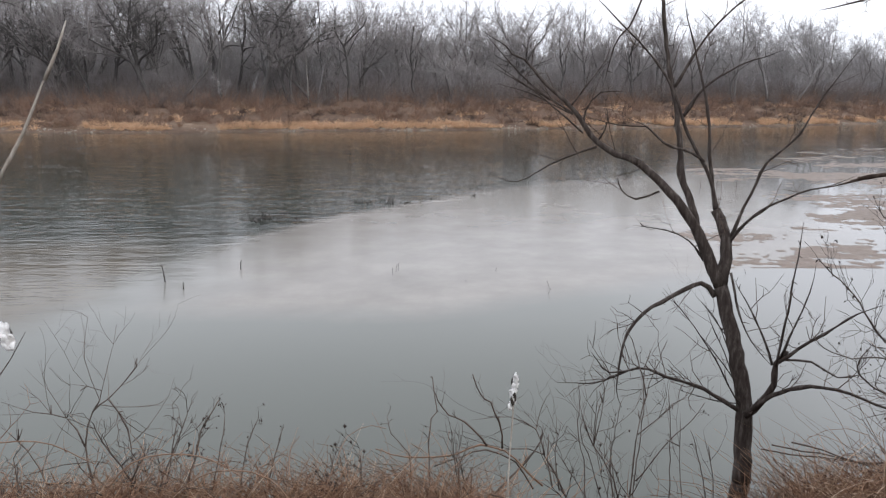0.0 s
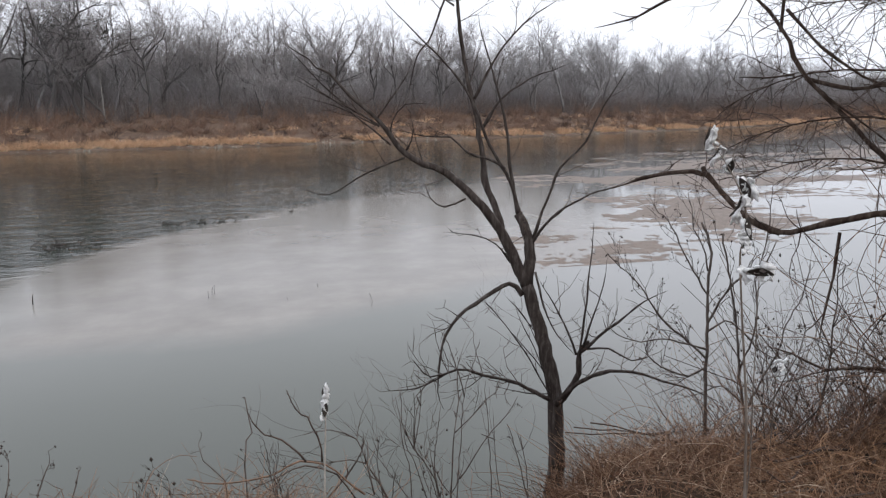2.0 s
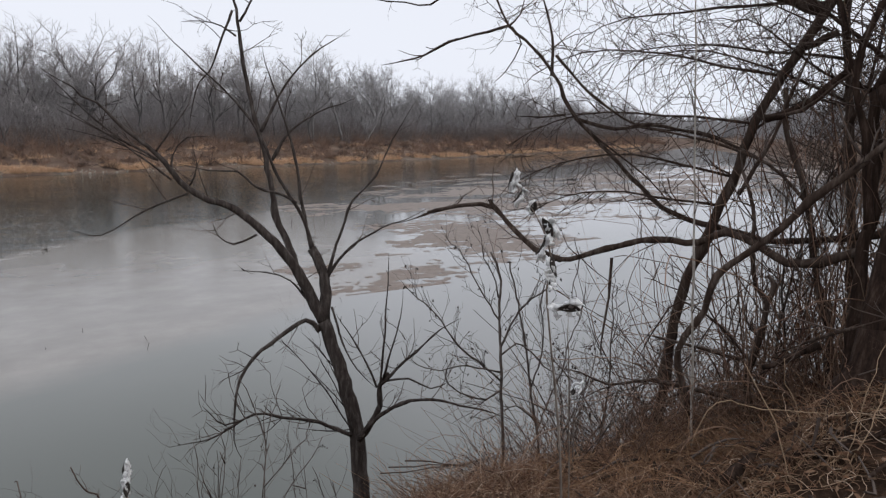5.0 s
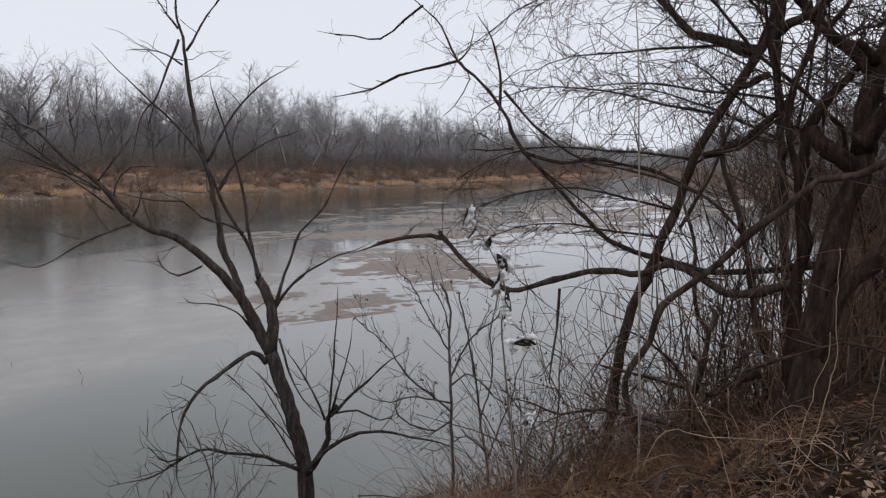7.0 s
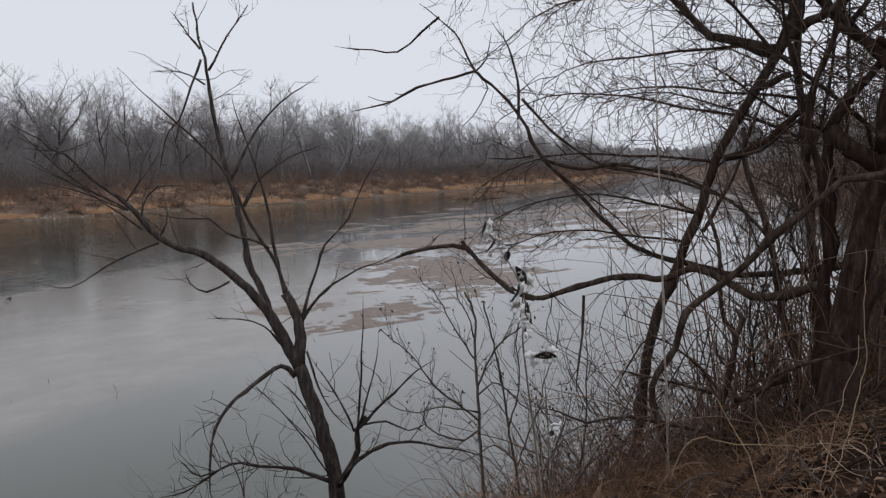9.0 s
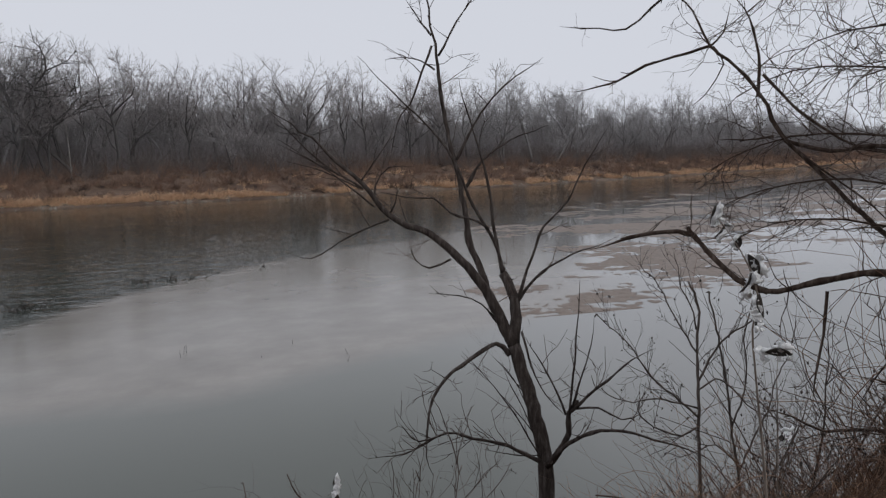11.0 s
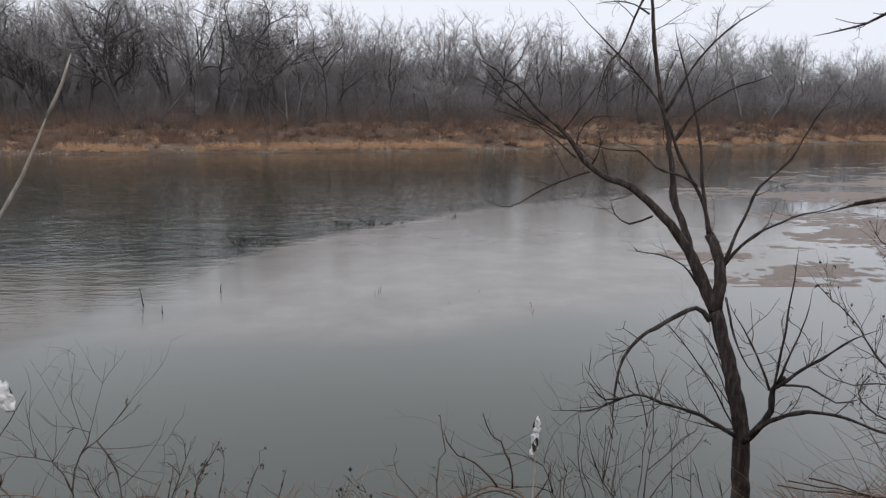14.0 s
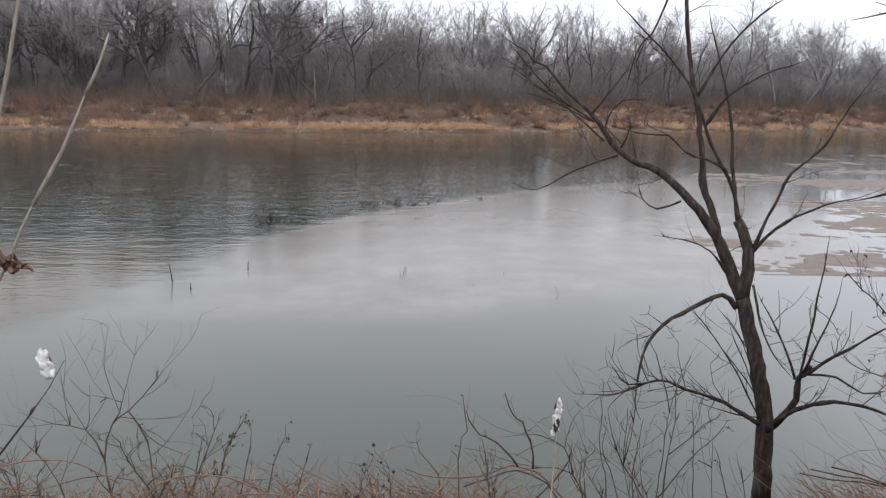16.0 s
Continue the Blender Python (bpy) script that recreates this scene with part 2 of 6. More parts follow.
    glint = calc(n, l, "MULTIPLY", smoothstep(n, l, calc(n, l, "ADD", glints, calc(n, l, "MULTIPLY", drift, 0.18)), 0.68, 0.76), calc(n, l, "MULTIPLY", channel, smoothstep(n, l, y, 50.0, 80.0)))
    col = blend(n, l, calc(n, l, "MULTIPLY", glint, 0.22), col, (0.50, 0.50, 0.49))
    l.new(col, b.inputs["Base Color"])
    rough = calc(n, l, "ADD", 0.02, calc(n, l, "MULTIPLY", glint, 0.15))
    rough = calc(n, l, "ADD", rough, calc(n, l, "MULTIPLY", flat, 0.13))
    l.new(rough, b.inputs["Roughness"])
    l.new(calc(n, l, "SUBTRACT", 0.5, calc(n, l, "MULTIPLY", side, 0.26)), b.inputs["Specular IOR Level"])
    waves = noise_node(n, l, 0.9, 3, 0.5, (0.42, 1.0, 1), warp=0.3)
    swell = noise_node(n, l, 0.30, 2, 0.5, (0.6, 1.0, 1))
    chop = noise_node(n, l, 3.4, 2, 0.5, (0.26, 1.0, 1))
    h = calc(n, l, "ADD", calc(n, l, "ADD", calc(n, l, "MULTIPLY", waves, 0.46), calc(n, l, "MULTIPLY", chop, 0.27)), calc(n, l, "MULTIPLY", swell, 0.40))
    h = calc(n, l, "SUBTRACT", h, 0.565)
    # the current breaks into ripples round the flat and in broad cat's-paws
    gust = smoothstep(n, l, noise_node(n, l, 0.045, 3, 0.55, (0.45, 1, 1)), 0.42, 0.62)
    rapid = calc(n, l, "MAXIMUM", smoothstep(n, l, y, 105.0, 55.0), calc(n, l, "MULTIPLY", gust, 0.40))
    rapid = calc(n, l, "SUBTRACT", rapid, calc(n, l, "MULTIPLY", smoothstep(n, l, y, 42.0, 26.0), 1.30))
    h = calc(n, l, "MULTIPLY", h, calc(n, l, "ADD", 0.84, calc(n, l, "MULTIPLY", rapid, 0.95)))
    h = calc(n, l, "MULTIPLY", h, calc(n, l, "ADD", 0.025, calc(n, l, "MULTIPLY", calc(n, l, "SUBTRACT", 1.0, calm), 0.975)))
    bump(n, l, b, h, 0.7, 0.09)
    return m


WATER = water_material()


def mud_material():
    m, n, l, b = material("brown_slush", 0.5, 0.4)
    f = noise_node(n, l, 1.8, 8, 0.75)
    l.new(ramp(n, l, f, (0.3, (0.105, 0.076, 0.058)), (0.52, (0.185, 0.136, 0.104)), (0.75, (0.31, 0.262, 0.220))), b.inputs["Base Color"])
    bump(n, l, b, f, 0.6, 0.03)
    return m


MUD = mud_material()


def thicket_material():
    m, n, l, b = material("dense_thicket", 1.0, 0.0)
    # distance haze put into the thicket's lifted greys
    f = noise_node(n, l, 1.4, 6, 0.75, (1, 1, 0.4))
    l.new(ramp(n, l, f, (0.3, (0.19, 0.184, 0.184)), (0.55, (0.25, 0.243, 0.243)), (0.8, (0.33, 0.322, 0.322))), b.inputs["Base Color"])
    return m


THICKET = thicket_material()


# ---- builders ----
class Geo:
    """Vertices and faces gathered for one mesh."""

    def __init__(self):
        self.v, self.f, self.count = [], [], 0

    def add(self, verts, faces):
        verts = np.asarray(verts, float).reshape(-1, 3)
        self.v.append(verts)
        self.f.extend([tuple(i + self.count for i in f) for f in faces])
        self.count += len(verts)

    def tube(self, pts, radii, sides=6, cap=True):
        pts = np.asarray(pts, float)
        tang = np.gradient(pts, axis=0)
        tang /= np.linalg.norm(tang, axis=1)[:, None] + 1e-9
        ref = np.array([0.0, 0.0, 1.0]) if abs(tang[0][2]) < 0.9 else np.array([1.0, 0.0, 0.0])
        rings = []
        for p, d, r in zip(pts, tang, radii):
            u = np.cross(d, ref)
            u /= np.linalg.norm(u) + 1e-9
            w = np.cross(u, d)
            ref = w
            a = np.arange(sides) * 2 * math.pi / sides
            rings.append(p + r * (np.cos(a)[:, None] * u + np.sin(a)[:, None] * w))
        n = len(pts)
        faces = [(i * sides + j, i * sides + (j + 1) % sides, (i + 1) * sides + (j + 1) % sides, (i + 1) * sides + j) for i in range(n - 1) for j in range(sides)]
        if cap:
            faces += [tuple(range(sides))[::-1], tuple((n - 1) * sides + j for j in range(sides))]
        self.add(np.concatenate(rings), faces)

    def rods(self, roots, tips, bend, r0, r1=0.3, sides=3, segs=3):
        """Many bent tapering rods at once. roots, tips, bend: arrays of points; r0: radii at the root."""
        roots, tips, bend = (np.asarray(a, float) for a in (roots, tips, bend))
        r0 = np.broadcast_to(np.asarray(r0, float), (len(roots),))
        k = np.linspace(0, 1, segs + 1)
        mid = (roots + tips) / 2 + bend
        path = ((1 - k) ** 2)[None, :, None] * roots[:, None] + (2 * k * (1 - k))[None, :, None] * mid[:, None] + (k ** 2)[None, :, None] * tips[:, None]
        axis = tips - roots
        axis /= np.linalg.norm(axis, axis=1)[:, None] + 1e-9
        ref = np.where(np.abs(axis[:, 2:3]) < 0.9, np.array([[0.0, 0, 1]]), np.array([[1.0, 0, 0]]))
        u = np.cross(axis, ref)
        u /= np.linalg.norm(u, axis=1)[:, None] + 1e-9
        w = np.cross(u, axis)
        a = np.arange(sides) * 2 * math.pi / sides
        ring = np.cos(a)[None, :, None] * u[:, None] + np.sin(a)[None, :, None] * w[:, None]
        rad = r0[:, None] * (1 - (1 - r1) * k)[None, :]
        verts = path[:, :, None, :] + rad[:, :, None, None] * ring[:, None]
        per = (segs + 1) * sides
        one = [(i * sides + j, i * sides + (j + 1) % sides, (i + 1) * sides + (j + 1) % sides, (i + 1) * sides + j) for i in range(segs) for j in range(sides)]
        one = np.array(one)
        faces = (one[None] + (np.arange(len(roots)) * per)[:, None, None]).reshape(-1, 4) + self.count
        self.v.append(verts.reshape(-1, 3))
        self.f.extend(map(tuple, faces.tolist()))
        self.count += len(roots) * per

    def mesh(self, name, mat, smooth=True):
        me = bpy.data.meshes.new(name)
        me.from_pydata(np.concatenate(self.v).tolist() if self.v else [], [], self.f)
        me.materials.append(mat)
        me.polygons.foreach_set("use_smooth", [smooth] * len(me.polygons))
        me.update()
        return me


def thing(name, at, label, category, group=""):
    ob = new(name)
    ob.location = at
    ob.empty_display_size = 0.2
    return tagged(ob, label, category, group)


def part(name, geo, mat, parent, label="", smooth=True):
    ob = new(name, geo.mesh(name, mat, smooth))
    ob.parent = parent
    base = parent.location if parent.parent is None else parent.location + parent.parent.location
    ob.location = (-base.x, -base.y, -base.z)
    if label:
        ob["label"] = label
    return ob


def single(name, geo, mat, label, category, kind="", smooth=True):
    return tagged(new(name, geo.mesh(name, mat, smooth)), label, category, kind=kind)


def spline(pts, step):
    """Points along a smooth line through pts."""
    p = np.asarray(pts, float)
    p = np.vstack([2 * p[0] - p[1], p, 2 * p[-1] - p[-2]])
    out = []
    for i in range(1, len(p) - 2):
        n = max(2, int(np.linalg.norm(p[i + 1] - p[i]) / step))
        for k in np.arange(n) / n:
            a, b, c, d = p[i - 1:i + 3]
            out.append(0.5 * (2 * b + (c - a) * k + (2 * a - 5 * b + 4 * c - d) * k * k + (3 * b - a - 3 * c + d) * k ** 3))
    out.append(p[-2])
    return np.array(out)


rng = np.random.default_rng(7)


def unit(v):
    return v / (np.linalg.norm(v) + 1e-9)


TIPS = []


def sprig(geo, start, way, length, radius, depth, lift=0.25, wild=0.35, sides=4):
    """A twig that wanders and forks."""
    n = 5 if length > 0.25 else 4
    pts, d = [np.array(start, float)], unit(np.asarray(way, float))
    for i in range(n - 1):
        d = unit(d + rng.normal(0, wild * 0.5, 3) + np.array([0, 0, lift * 0.25]))
        pts.append(pts[-1] + d * length / (n - 1))
    geo.tube(pts, np.linspace(radius, radius * 0.45, n), sides if radius > 0.006 else 3, cap=False)
    TIPS.append(pts[-1])
    if depth > 0:
        for i in range(int(rng.integers(2, 4))):
            k = int(rng.integers(1, n))
            side = unit(rng.normal(0, 1, 3))
            sprig(geo, pts[k], unit(d * 0.8 + side * 0.75), length * rng.uniform(0.35, 0.65), radius * 0.6, depth - 1, lift, wild, sides)


def limb(tree, name, r0, r1, *pts, twigs=0, mat=None):
    """One limb of a tree, with knots and bends, and its twigs as a part of its own."""
    mat = mat or BARKS.get(tree.name, BARK_NEAR)
    path = spline(pts, 0.10)
    path[1:-1] += rng.normal(0, min(0.007, r0 * 0.10), path[1:-1].shape)
    sway = np.array([noise.noise_vector(Vector(p.tolist()) * 3.3) for p in path])
    path[1:-1] += sway[1:-1] * (0.007 if r0 > 0.06 else min(0.030, 0.35 * r0 + 0.008))
    k = np.linspace(0, 1, len(path))
    rad = r0 + (r1 * 0.75 - r0) * k ** 0.8
    rad = rad * (1 + rng.normal(0, 0.02 if r0 > 0.06 else 0.06, len(path)))
    for j in rng.integers(1, len(path), len(path) // 7 + 1) if r0 < 0.06 else ():
        rad[j] *= rng.uniform(1.12, 1.35)
    if r1 < 0.013:
        rad = rad * np.interp(k, (0, 0.8, 1), (1, 1, 0.35))
    geo = Geo()
    if r0 < 0.06 and mat not in (STALK, MILKSTEM, BARK_PALE, WETWOOD):
        for j in rng.integers(1, len(path) - 1, max(1, len(path) // 4)) if len(path) > 4 else ():
            way = unit(rng.normal(0, 1, 3) + unit(path[j + 1] - path[j]) * 0.8 + np.array([0, 0, 0.3]))
            long_ = rng.uniform(0.025, 0.10)
            geo.tube([path[j], path[j] + way * (long_ * 0.5), path[j] + way * long_ + rng.normal(0, 0.006, 3)], (0.0045, 0.004, 0.0028), 4)
    geo.tube(path, rad, 12 if r0 > 0.06 else 8 if r0 > 0.02 else 6)
    ob = part(name, geo, mat, tree)
    if twigs:
        g = Geo()
        for i in range(twigs):
            j = int(rng.integers(max(1, len(path) // 5), len(path)))
            t = unit(path[j] - path[j - 1])
            away = unit(rng.normal(0, 1, 3) + np.array([0, 0, 0.35]))
            sprig(g, path[j], unit(t * 0.7 + away), rng.uniform(0.15, 0.55), min(0.006, rad[j] * 0.6), int(rng.integers(0, 3)))
        part("twig_growth", g, TWIG, tree)["kind"] = "stuff"
    return ob


BARKS = {}  # bark by tree, where it is not the young tree's

# ---- lie of the land ----
def near_shore(x):
    return np.interp(x, (-400, -60, 0, 25, 95, 200, 300, 450, 700, 1500), (30, 14, 11.5, 13, 45, 130, 222, 345, 562, 1250))


def far_shore(x):
    return np.interp(x, (-1500, -60, 0, 80, 145, 285, 450, 700, 1500), (230, 147, 160, 184, 215, 292, 388, 566, 1254))


def land(x, y):
    """Height of the ground; the river lies at 0."""
    x, y = np.asarray(x, float), np.asarray(y, float)
    ns, fs = near_shore(x), far_shore(x)
    crest = 3.22 + 0.16 * np.clip((x - 1.8) / 0.8, 0, 1) + np.maximum(0, ns - 11.8) - 0.62 * np.exp(-((x - 1.55) / 0.62) ** 4)
    k = np.clip((y - crest) / (ns - crest), -1, 1.4)
    near = np.where(k < 0, 5.60 - 0.18 * np.exp(np.minimum(k, 0) * 12), 5.42 * (1 - k) - 0.12 * np.sin(np.clip(k, 0, 1) * math.pi))
    rise = np.clip((x - 2.9) / 1.8, 0, 1)
    near = near + 0.42 * rise * rise * (3 - 2 * rise) * np.clip((3.05 - y) / 0.7, 0, 1)
    near = near - 0.13 * np.exp(-((x - 3.9) / 1.0) ** 2) * np.clip((y - 2.2) / 0.5, 0, 1)
    near = np.maximum(near, -1.5)
    d = y - fs
    far = np.interp(d, (-12, -3, 0, 2, 6, 14, 26, 45, 5000), (-1.5, -0.5, 0.0, 0.6, 1.6, 3.6, 5.8, 6.8, 7.2))
    z = np.where(y < ns + 6, near, np.where(d > -12, far, -1.5))
    return np.where(x > 640, np.maximum(z, np.clip((x - 640) / 10, 0, 4.5)), z)


def build_ground():
    def lines(marks):
        return np.unique(np.concatenate([np.arange(a, b, s) for a, b, s in marks]))
    xs = lines(((-1600, -300, 100), (-300, -110, 10), (-110, -8, 3), (-8, 9, 0.14), (9, 30, 0.8), (30, 340, 4), (340, 1601, 60)))
    ys = lines(((-400, -40, 60), (-40, 0, 2), (0, 5.5, 0.14), (5.5, 20, 0.5), (20, 130, 10), (130, 330, 3.5), (330, 520, 8), (520, 3200, 90)))
    gx, gy = np.meshgrid(xs, ys)
    z = land(gx, gy)
    bump_ = np.array([noise.noise((float(a) * 0.9, float(b) * 0.9, 0)) for a, b in zip(gx.ravel(), gy.ravel())]).reshape(gx.shape)
    fine = np.array([noise.noise((float(a) * 3.1, float(b) * 3.1, 5)) for a, b in zip(gx.ravel(), gy.ravel())]).reshape(gx.shape)
    rough = np.clip((np.abs(z) - 0.05) * 3, 0, 1)
    z = z + rough * (bump_ * 0.10 + fine * 0.03) + np.where(gy > 120, rough * 0.35 * bump_, 0)
    nx = len(xs)
    idx = np.arange(gx.size).reshape(gx.shape)
    quads = np.stack([idx[:-1, :-1], idx[:-1, 1:], idx[1:, 1:], idx[1:, :-1]], -1).reshape(-1, 4)
    g = Geo()
    g.add(np.stack([gx, gy, z], -1), [])
    g.f = list(map(tuple, quads.tolist()))
    single("ground", g, SOIL, "brown leaf-strewn river bank and soil", "ground", "structure")


build_ground()

g = Geo()
g.add([(-1600, 2, 0), (1600, 2, 0), (1600, 1100, 0), (-1600, 1100, 0)], [(0, 1, 2, 3)])
single("water", g, WATER, "slow grey-green river with a pale silty flat", "river", "structure")


def mud_patches():
    """Brown slush rafts lying on the shallow flat, with ragged edges and holes."""
    crumbs = Geo()
    for x0, x1, dx, y0, y1, dy in ((13, 34, 0.14, 31, 50, 0.20), (24, 60, 0.28, 50, 76, 0.32), (34, 60, 0.28, 36, 50, 0.28), (40, 150, 0.7, 76, 125, 0.6), (60, 120, 0.5, 52, 76, 0.4)):
        nx, ny = int((x1 - x0) / dx), int((y1 - y0) / dy)
        cells = {}
        for i in range(nx):
            for j in range(ny):
                x, y = x0 + i * dx, y0 + j * dy
                band = noise.noise((x * 0.08 + 3.1, y * 0.17, 1.0)) + 0.7 * noise.noise((x * 0.22, y * 0.45, 4.0)) + 0.55 * noise.noise((x * 0.7, y * 1.1, 9.0)) + 0.40 * noise.noise((x * 1.9, y * 2.1, 13.0))
                lean = 0.30 if y > 62 else 0.02
                edge = (x - 15.0) * 0.06 if y < 44 else (x - 22.0 - (y - 44) * 0.5) * 0.05
                if band + lean + min(0.12, edge) - max(0.0, (y - 84 - (x - 60) * 0.30) * 0.035) - max(0.0, (30.5 + (x - 13) * 0.42 - y) * 0.2) > 0.26:
                    cells[i, j] = 1
        def corner(i, j, at, verts, cells):
            if (i, j) not in at:
                inside = all((i - a, j - b) in cells for a in (0, 1) for b in (0, 1))
                at[i, j] = len(verts)
                q = noise.noise_vector((i * 0.7, j * 0.7, x0))
                verts.append((x0 + (i + 0.35 * q.x) * dx, y0 + (j + 0.35 * q.y) * dy, 0.022 if inside else 0.004))
            return at[i, j]

        left = dict(cells)
        while left:
            todo, raft = [next(iter(left))], []
            del left[todo[0]]
            while todo:
                i, j = todo.pop()
                raft.append((i, j))
                for k in ((i + 1, j), (i - 1, j), (i, j + 1), (i, j - 1)):
                    if k in left:
                        del left[k]
                        todo.append(k)
            at, verts, faces = {}, [], []
            for i, j in raft:
                faces.append(tuple(corner(i + a, j + b, at, verts, cells) for a, b in ((0, 0), (1, 0), (1, 1), (0, 1))))
            if len(raft) > 150:
                one = Geo()
                one.add(verts, faces)
                tagged(new("mud_raft", one.mesh("mud_raft", MUD)), "thin ragged raft of brown slushy mud", "mud", "mud rafts")
            else:
                crumbs.add(verts, faces)
    single("mud_crumbs", crumbs, MUD, "small brown slush crumbs on the shallow water", "mud", "stuff")


mud_patches()

# ---- far bank ----
def along(n, x0=-190, x1=400, d0=0.0, d1=10.0, bias=1.0):
    """n random places on the far bank, d0 to d1 metres behind the waterline."""
    x = rng.uniform(x0, x1, n)
    d = d0 + (d1 - d0) * rng.random(n) ** bias
    y = far_shore(x) + d
    return np.stack([x, y, land(x, y)], -1)


def brush(name, mat, places, tall, spread, radius, label, category, segs=2, lean=0.0):
    g = Geo()
    n = len(places)
    h = rng.uniform(*tall, n)
    tips = places + np.stack([rng.normal(0, spread, n) * h, rng.normal(0, spread, n) * h, h * (1 - lean * rng.random(n))], -1)
    g.rods(places - np.array([0, 0, 0.15]), tips, rng.normal(0, 0.10, (n, 3)) * h[:, None], rng.uniform(*radius, n), 0.35, 3, segs)
    return single(name, g, mat, label, category, "stuff")


def clumps(n, per, size, **where):
    """Places gathered in clumps."""
    c = along(n, **where)
    p = np.repeat(c, per, 0)
    p[:, :2] += rng.normal(0, size, (len(p), 2))
    p[:, 2] = land(p[:, 0], p[:, 1])
    return p


def fans(name, mat, centres, per, tall, radius, label, category, flat=0.55, segs=2, droop=0.0):
    """Bushy clumps: stems that fan out of one root in all directions and droop a little."""
    g = Geo()
    size = np.repeat(rng.uniform(*tall, len(centres)), per)
    p = np.repeat(centres, per, 0) + np.concatenate([rng.normal(0, 0.25, (len(size), 2)), np.zeros((len(size), 1))], 1)
    d = rng.normal(0, 1, (len(size), 3))
    d[:, 2] = np.abs(d[:, 2]) * flat + 0.35
    d /= np.linalg.norm(d, axis=1)[:, None]
    reach = size * rng.uniform(0.5, 1.0, len(size))
    tips = p + d * reach[:, None]
    tips[:, 2] -= droop * reach * rng.random(len(reach))
    up = np.concatenate([rng.normal(0, 0.08, (len(size), 2)) * reach[:, None], ((0.18 + 0.5 * droop) * reach)[:, None]], 1)
    g.rods(p - np.array([0, 0, 0.1]), tips, up, rng.uniform(*radius, len(size)), 0.5, 3, segs)
    return single(name, g, mat, label, category, "stuff")


def patchy(p, scale, cut):
    """Those of the places that lie inside broad natural patches."""
    keep = [noise.noise((float(a) * scale, float(b) * scale * 2.5, 2.0)) > cut for a, b, _ in p]
    return p[np.array(keep)]


fans("straw_grass", STRAW, patchy(along(2600, d0=1.2, d1=4.6, x1=330), 0.075, -0.12), 40, (0.9, 2.2), (0.02, 0.05), "pale straw grass tussocks along the far waterline", "grass", 1.0, 2, 0.55)
fans("pale_grass", STRAW, patchy(along(1500, d0=6, d1=20, x1=330), 0.10, 0.22), 30, (0.7, 1.7), (0.02, 0.045), "pale dead grass in patches on the far bank", "grass", 1.0, 2, 0.55)
fans("tan_grass", FARGRASS, patchy(along(2400, d0=2, d1=26, x1=330), 0.07, -0.05), 24, (0.6, 1.9), (0.02, 0.05), "tan dead grass on the far bank", "grass", 1.1, 1)
fans("red_brush", REDBRUSH, patchy(along(2300, d0=3, d1=36), 0.06, -0.20), 28, (1.4, 5.0), (0.018, 0.045), "reddish-brown leafless brush on the far bank", "shrubs", 1.0, 1)
fans("dark_brush", DARKBRUSH, patchy(along(1500, d0=2.0, d1=24, x1=330), 0.11, 0.05), 30, (0.9, 3.0), (0.018, 0.045), "dark brown leafless bushes on the far bank", "shrubs", 0.9, 1)
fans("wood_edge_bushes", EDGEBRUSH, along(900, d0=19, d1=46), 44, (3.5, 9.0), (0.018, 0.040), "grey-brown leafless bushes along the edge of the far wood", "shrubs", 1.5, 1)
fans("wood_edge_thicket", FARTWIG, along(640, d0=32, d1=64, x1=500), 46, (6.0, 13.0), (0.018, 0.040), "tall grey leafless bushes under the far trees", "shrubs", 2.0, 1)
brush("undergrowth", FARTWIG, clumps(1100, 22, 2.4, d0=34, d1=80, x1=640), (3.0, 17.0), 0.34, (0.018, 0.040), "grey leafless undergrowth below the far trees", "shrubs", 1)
brush("deep_undergrowth", HAZETWIG, along(15000, x1=760, d0=74, d1=96), (9.0, 25.0), 0.26, (0.025, 0.055), "dense grey undergrowth deep in the far wood", "shrubs", 1)


def along_near(n, x0, x1, d0, d1):
    """n random places on the near bank downstream, d0 to d1 metres behind the waterline."""
    x = x0 + (x1 - x0) * rng.random(n) ** 1.4
    y = near_shore(x) - rng.uniform(d0, d1, n)
    return np.stack([x, y, land(x, y)], -1)


fans("bank_brush", REDBRUSH, along_near(420, 40, 700, 1, 30), 16, (1.5, 4.0), (0.03, 0.065), "brown leafless brush on the near bank downstream", "shrubs", 1.0)
brush("bank_undergrowth", HAZETWIG, along_near(7000, 45, 800, 6, 60), (4.0, 18.0), 0.16, (0.03, 0.07), "grey leafless undergrowth on the near bank downstream", "shrubs", 2)


def pebble(g, p, s):
    v = [(-1, -0.6, -0.3), (0.2, -1, -0.3), (1, -0.2, -0.3), (0.4, 0.9, -0.3), (-0.7, 0.7, -0.3), (-0.6, -0.3, 0.5), (0.3, -0.5, 0.6), (0.5, 0.3, 0.5), (-0.3, 0.5, 0.55)]
    v = np.array(v) * s * rng.uniform(0.7, 1.3, 3) + rng.normal(0, 0.08, (9, 3)) * s
    a = rng.uniform(0, 6.28)
    c, d = math.cos(a), math.sin(a)
    v = np.stack([v[:, 0] * c - v[:, 1] * d, v[:, 0] * d + v[:, 1] * c, v[:, 2]], -1) + p
    g.add(v, [(0, 1, 6, 5), (1, 2, 7, 6), (2, 3, 7), (3, 8, 7), (3, 4, 8), (4, 0, 5, 8), (5, 6, 7, 8)])


g = Geo()
for p in np.concatenate([along(1500, d0=-0.5, d1=2.2), patchy(along(3600, d0=-0.4, d1=3.6, x1=330), 0.05, 0.10)]):
    pebble(g, p, rng.uniform(0.08, 0.30))
single("shore_stones", g, STONE, "pale stones along the far waterline", "stones", "stuff", smooth=False)


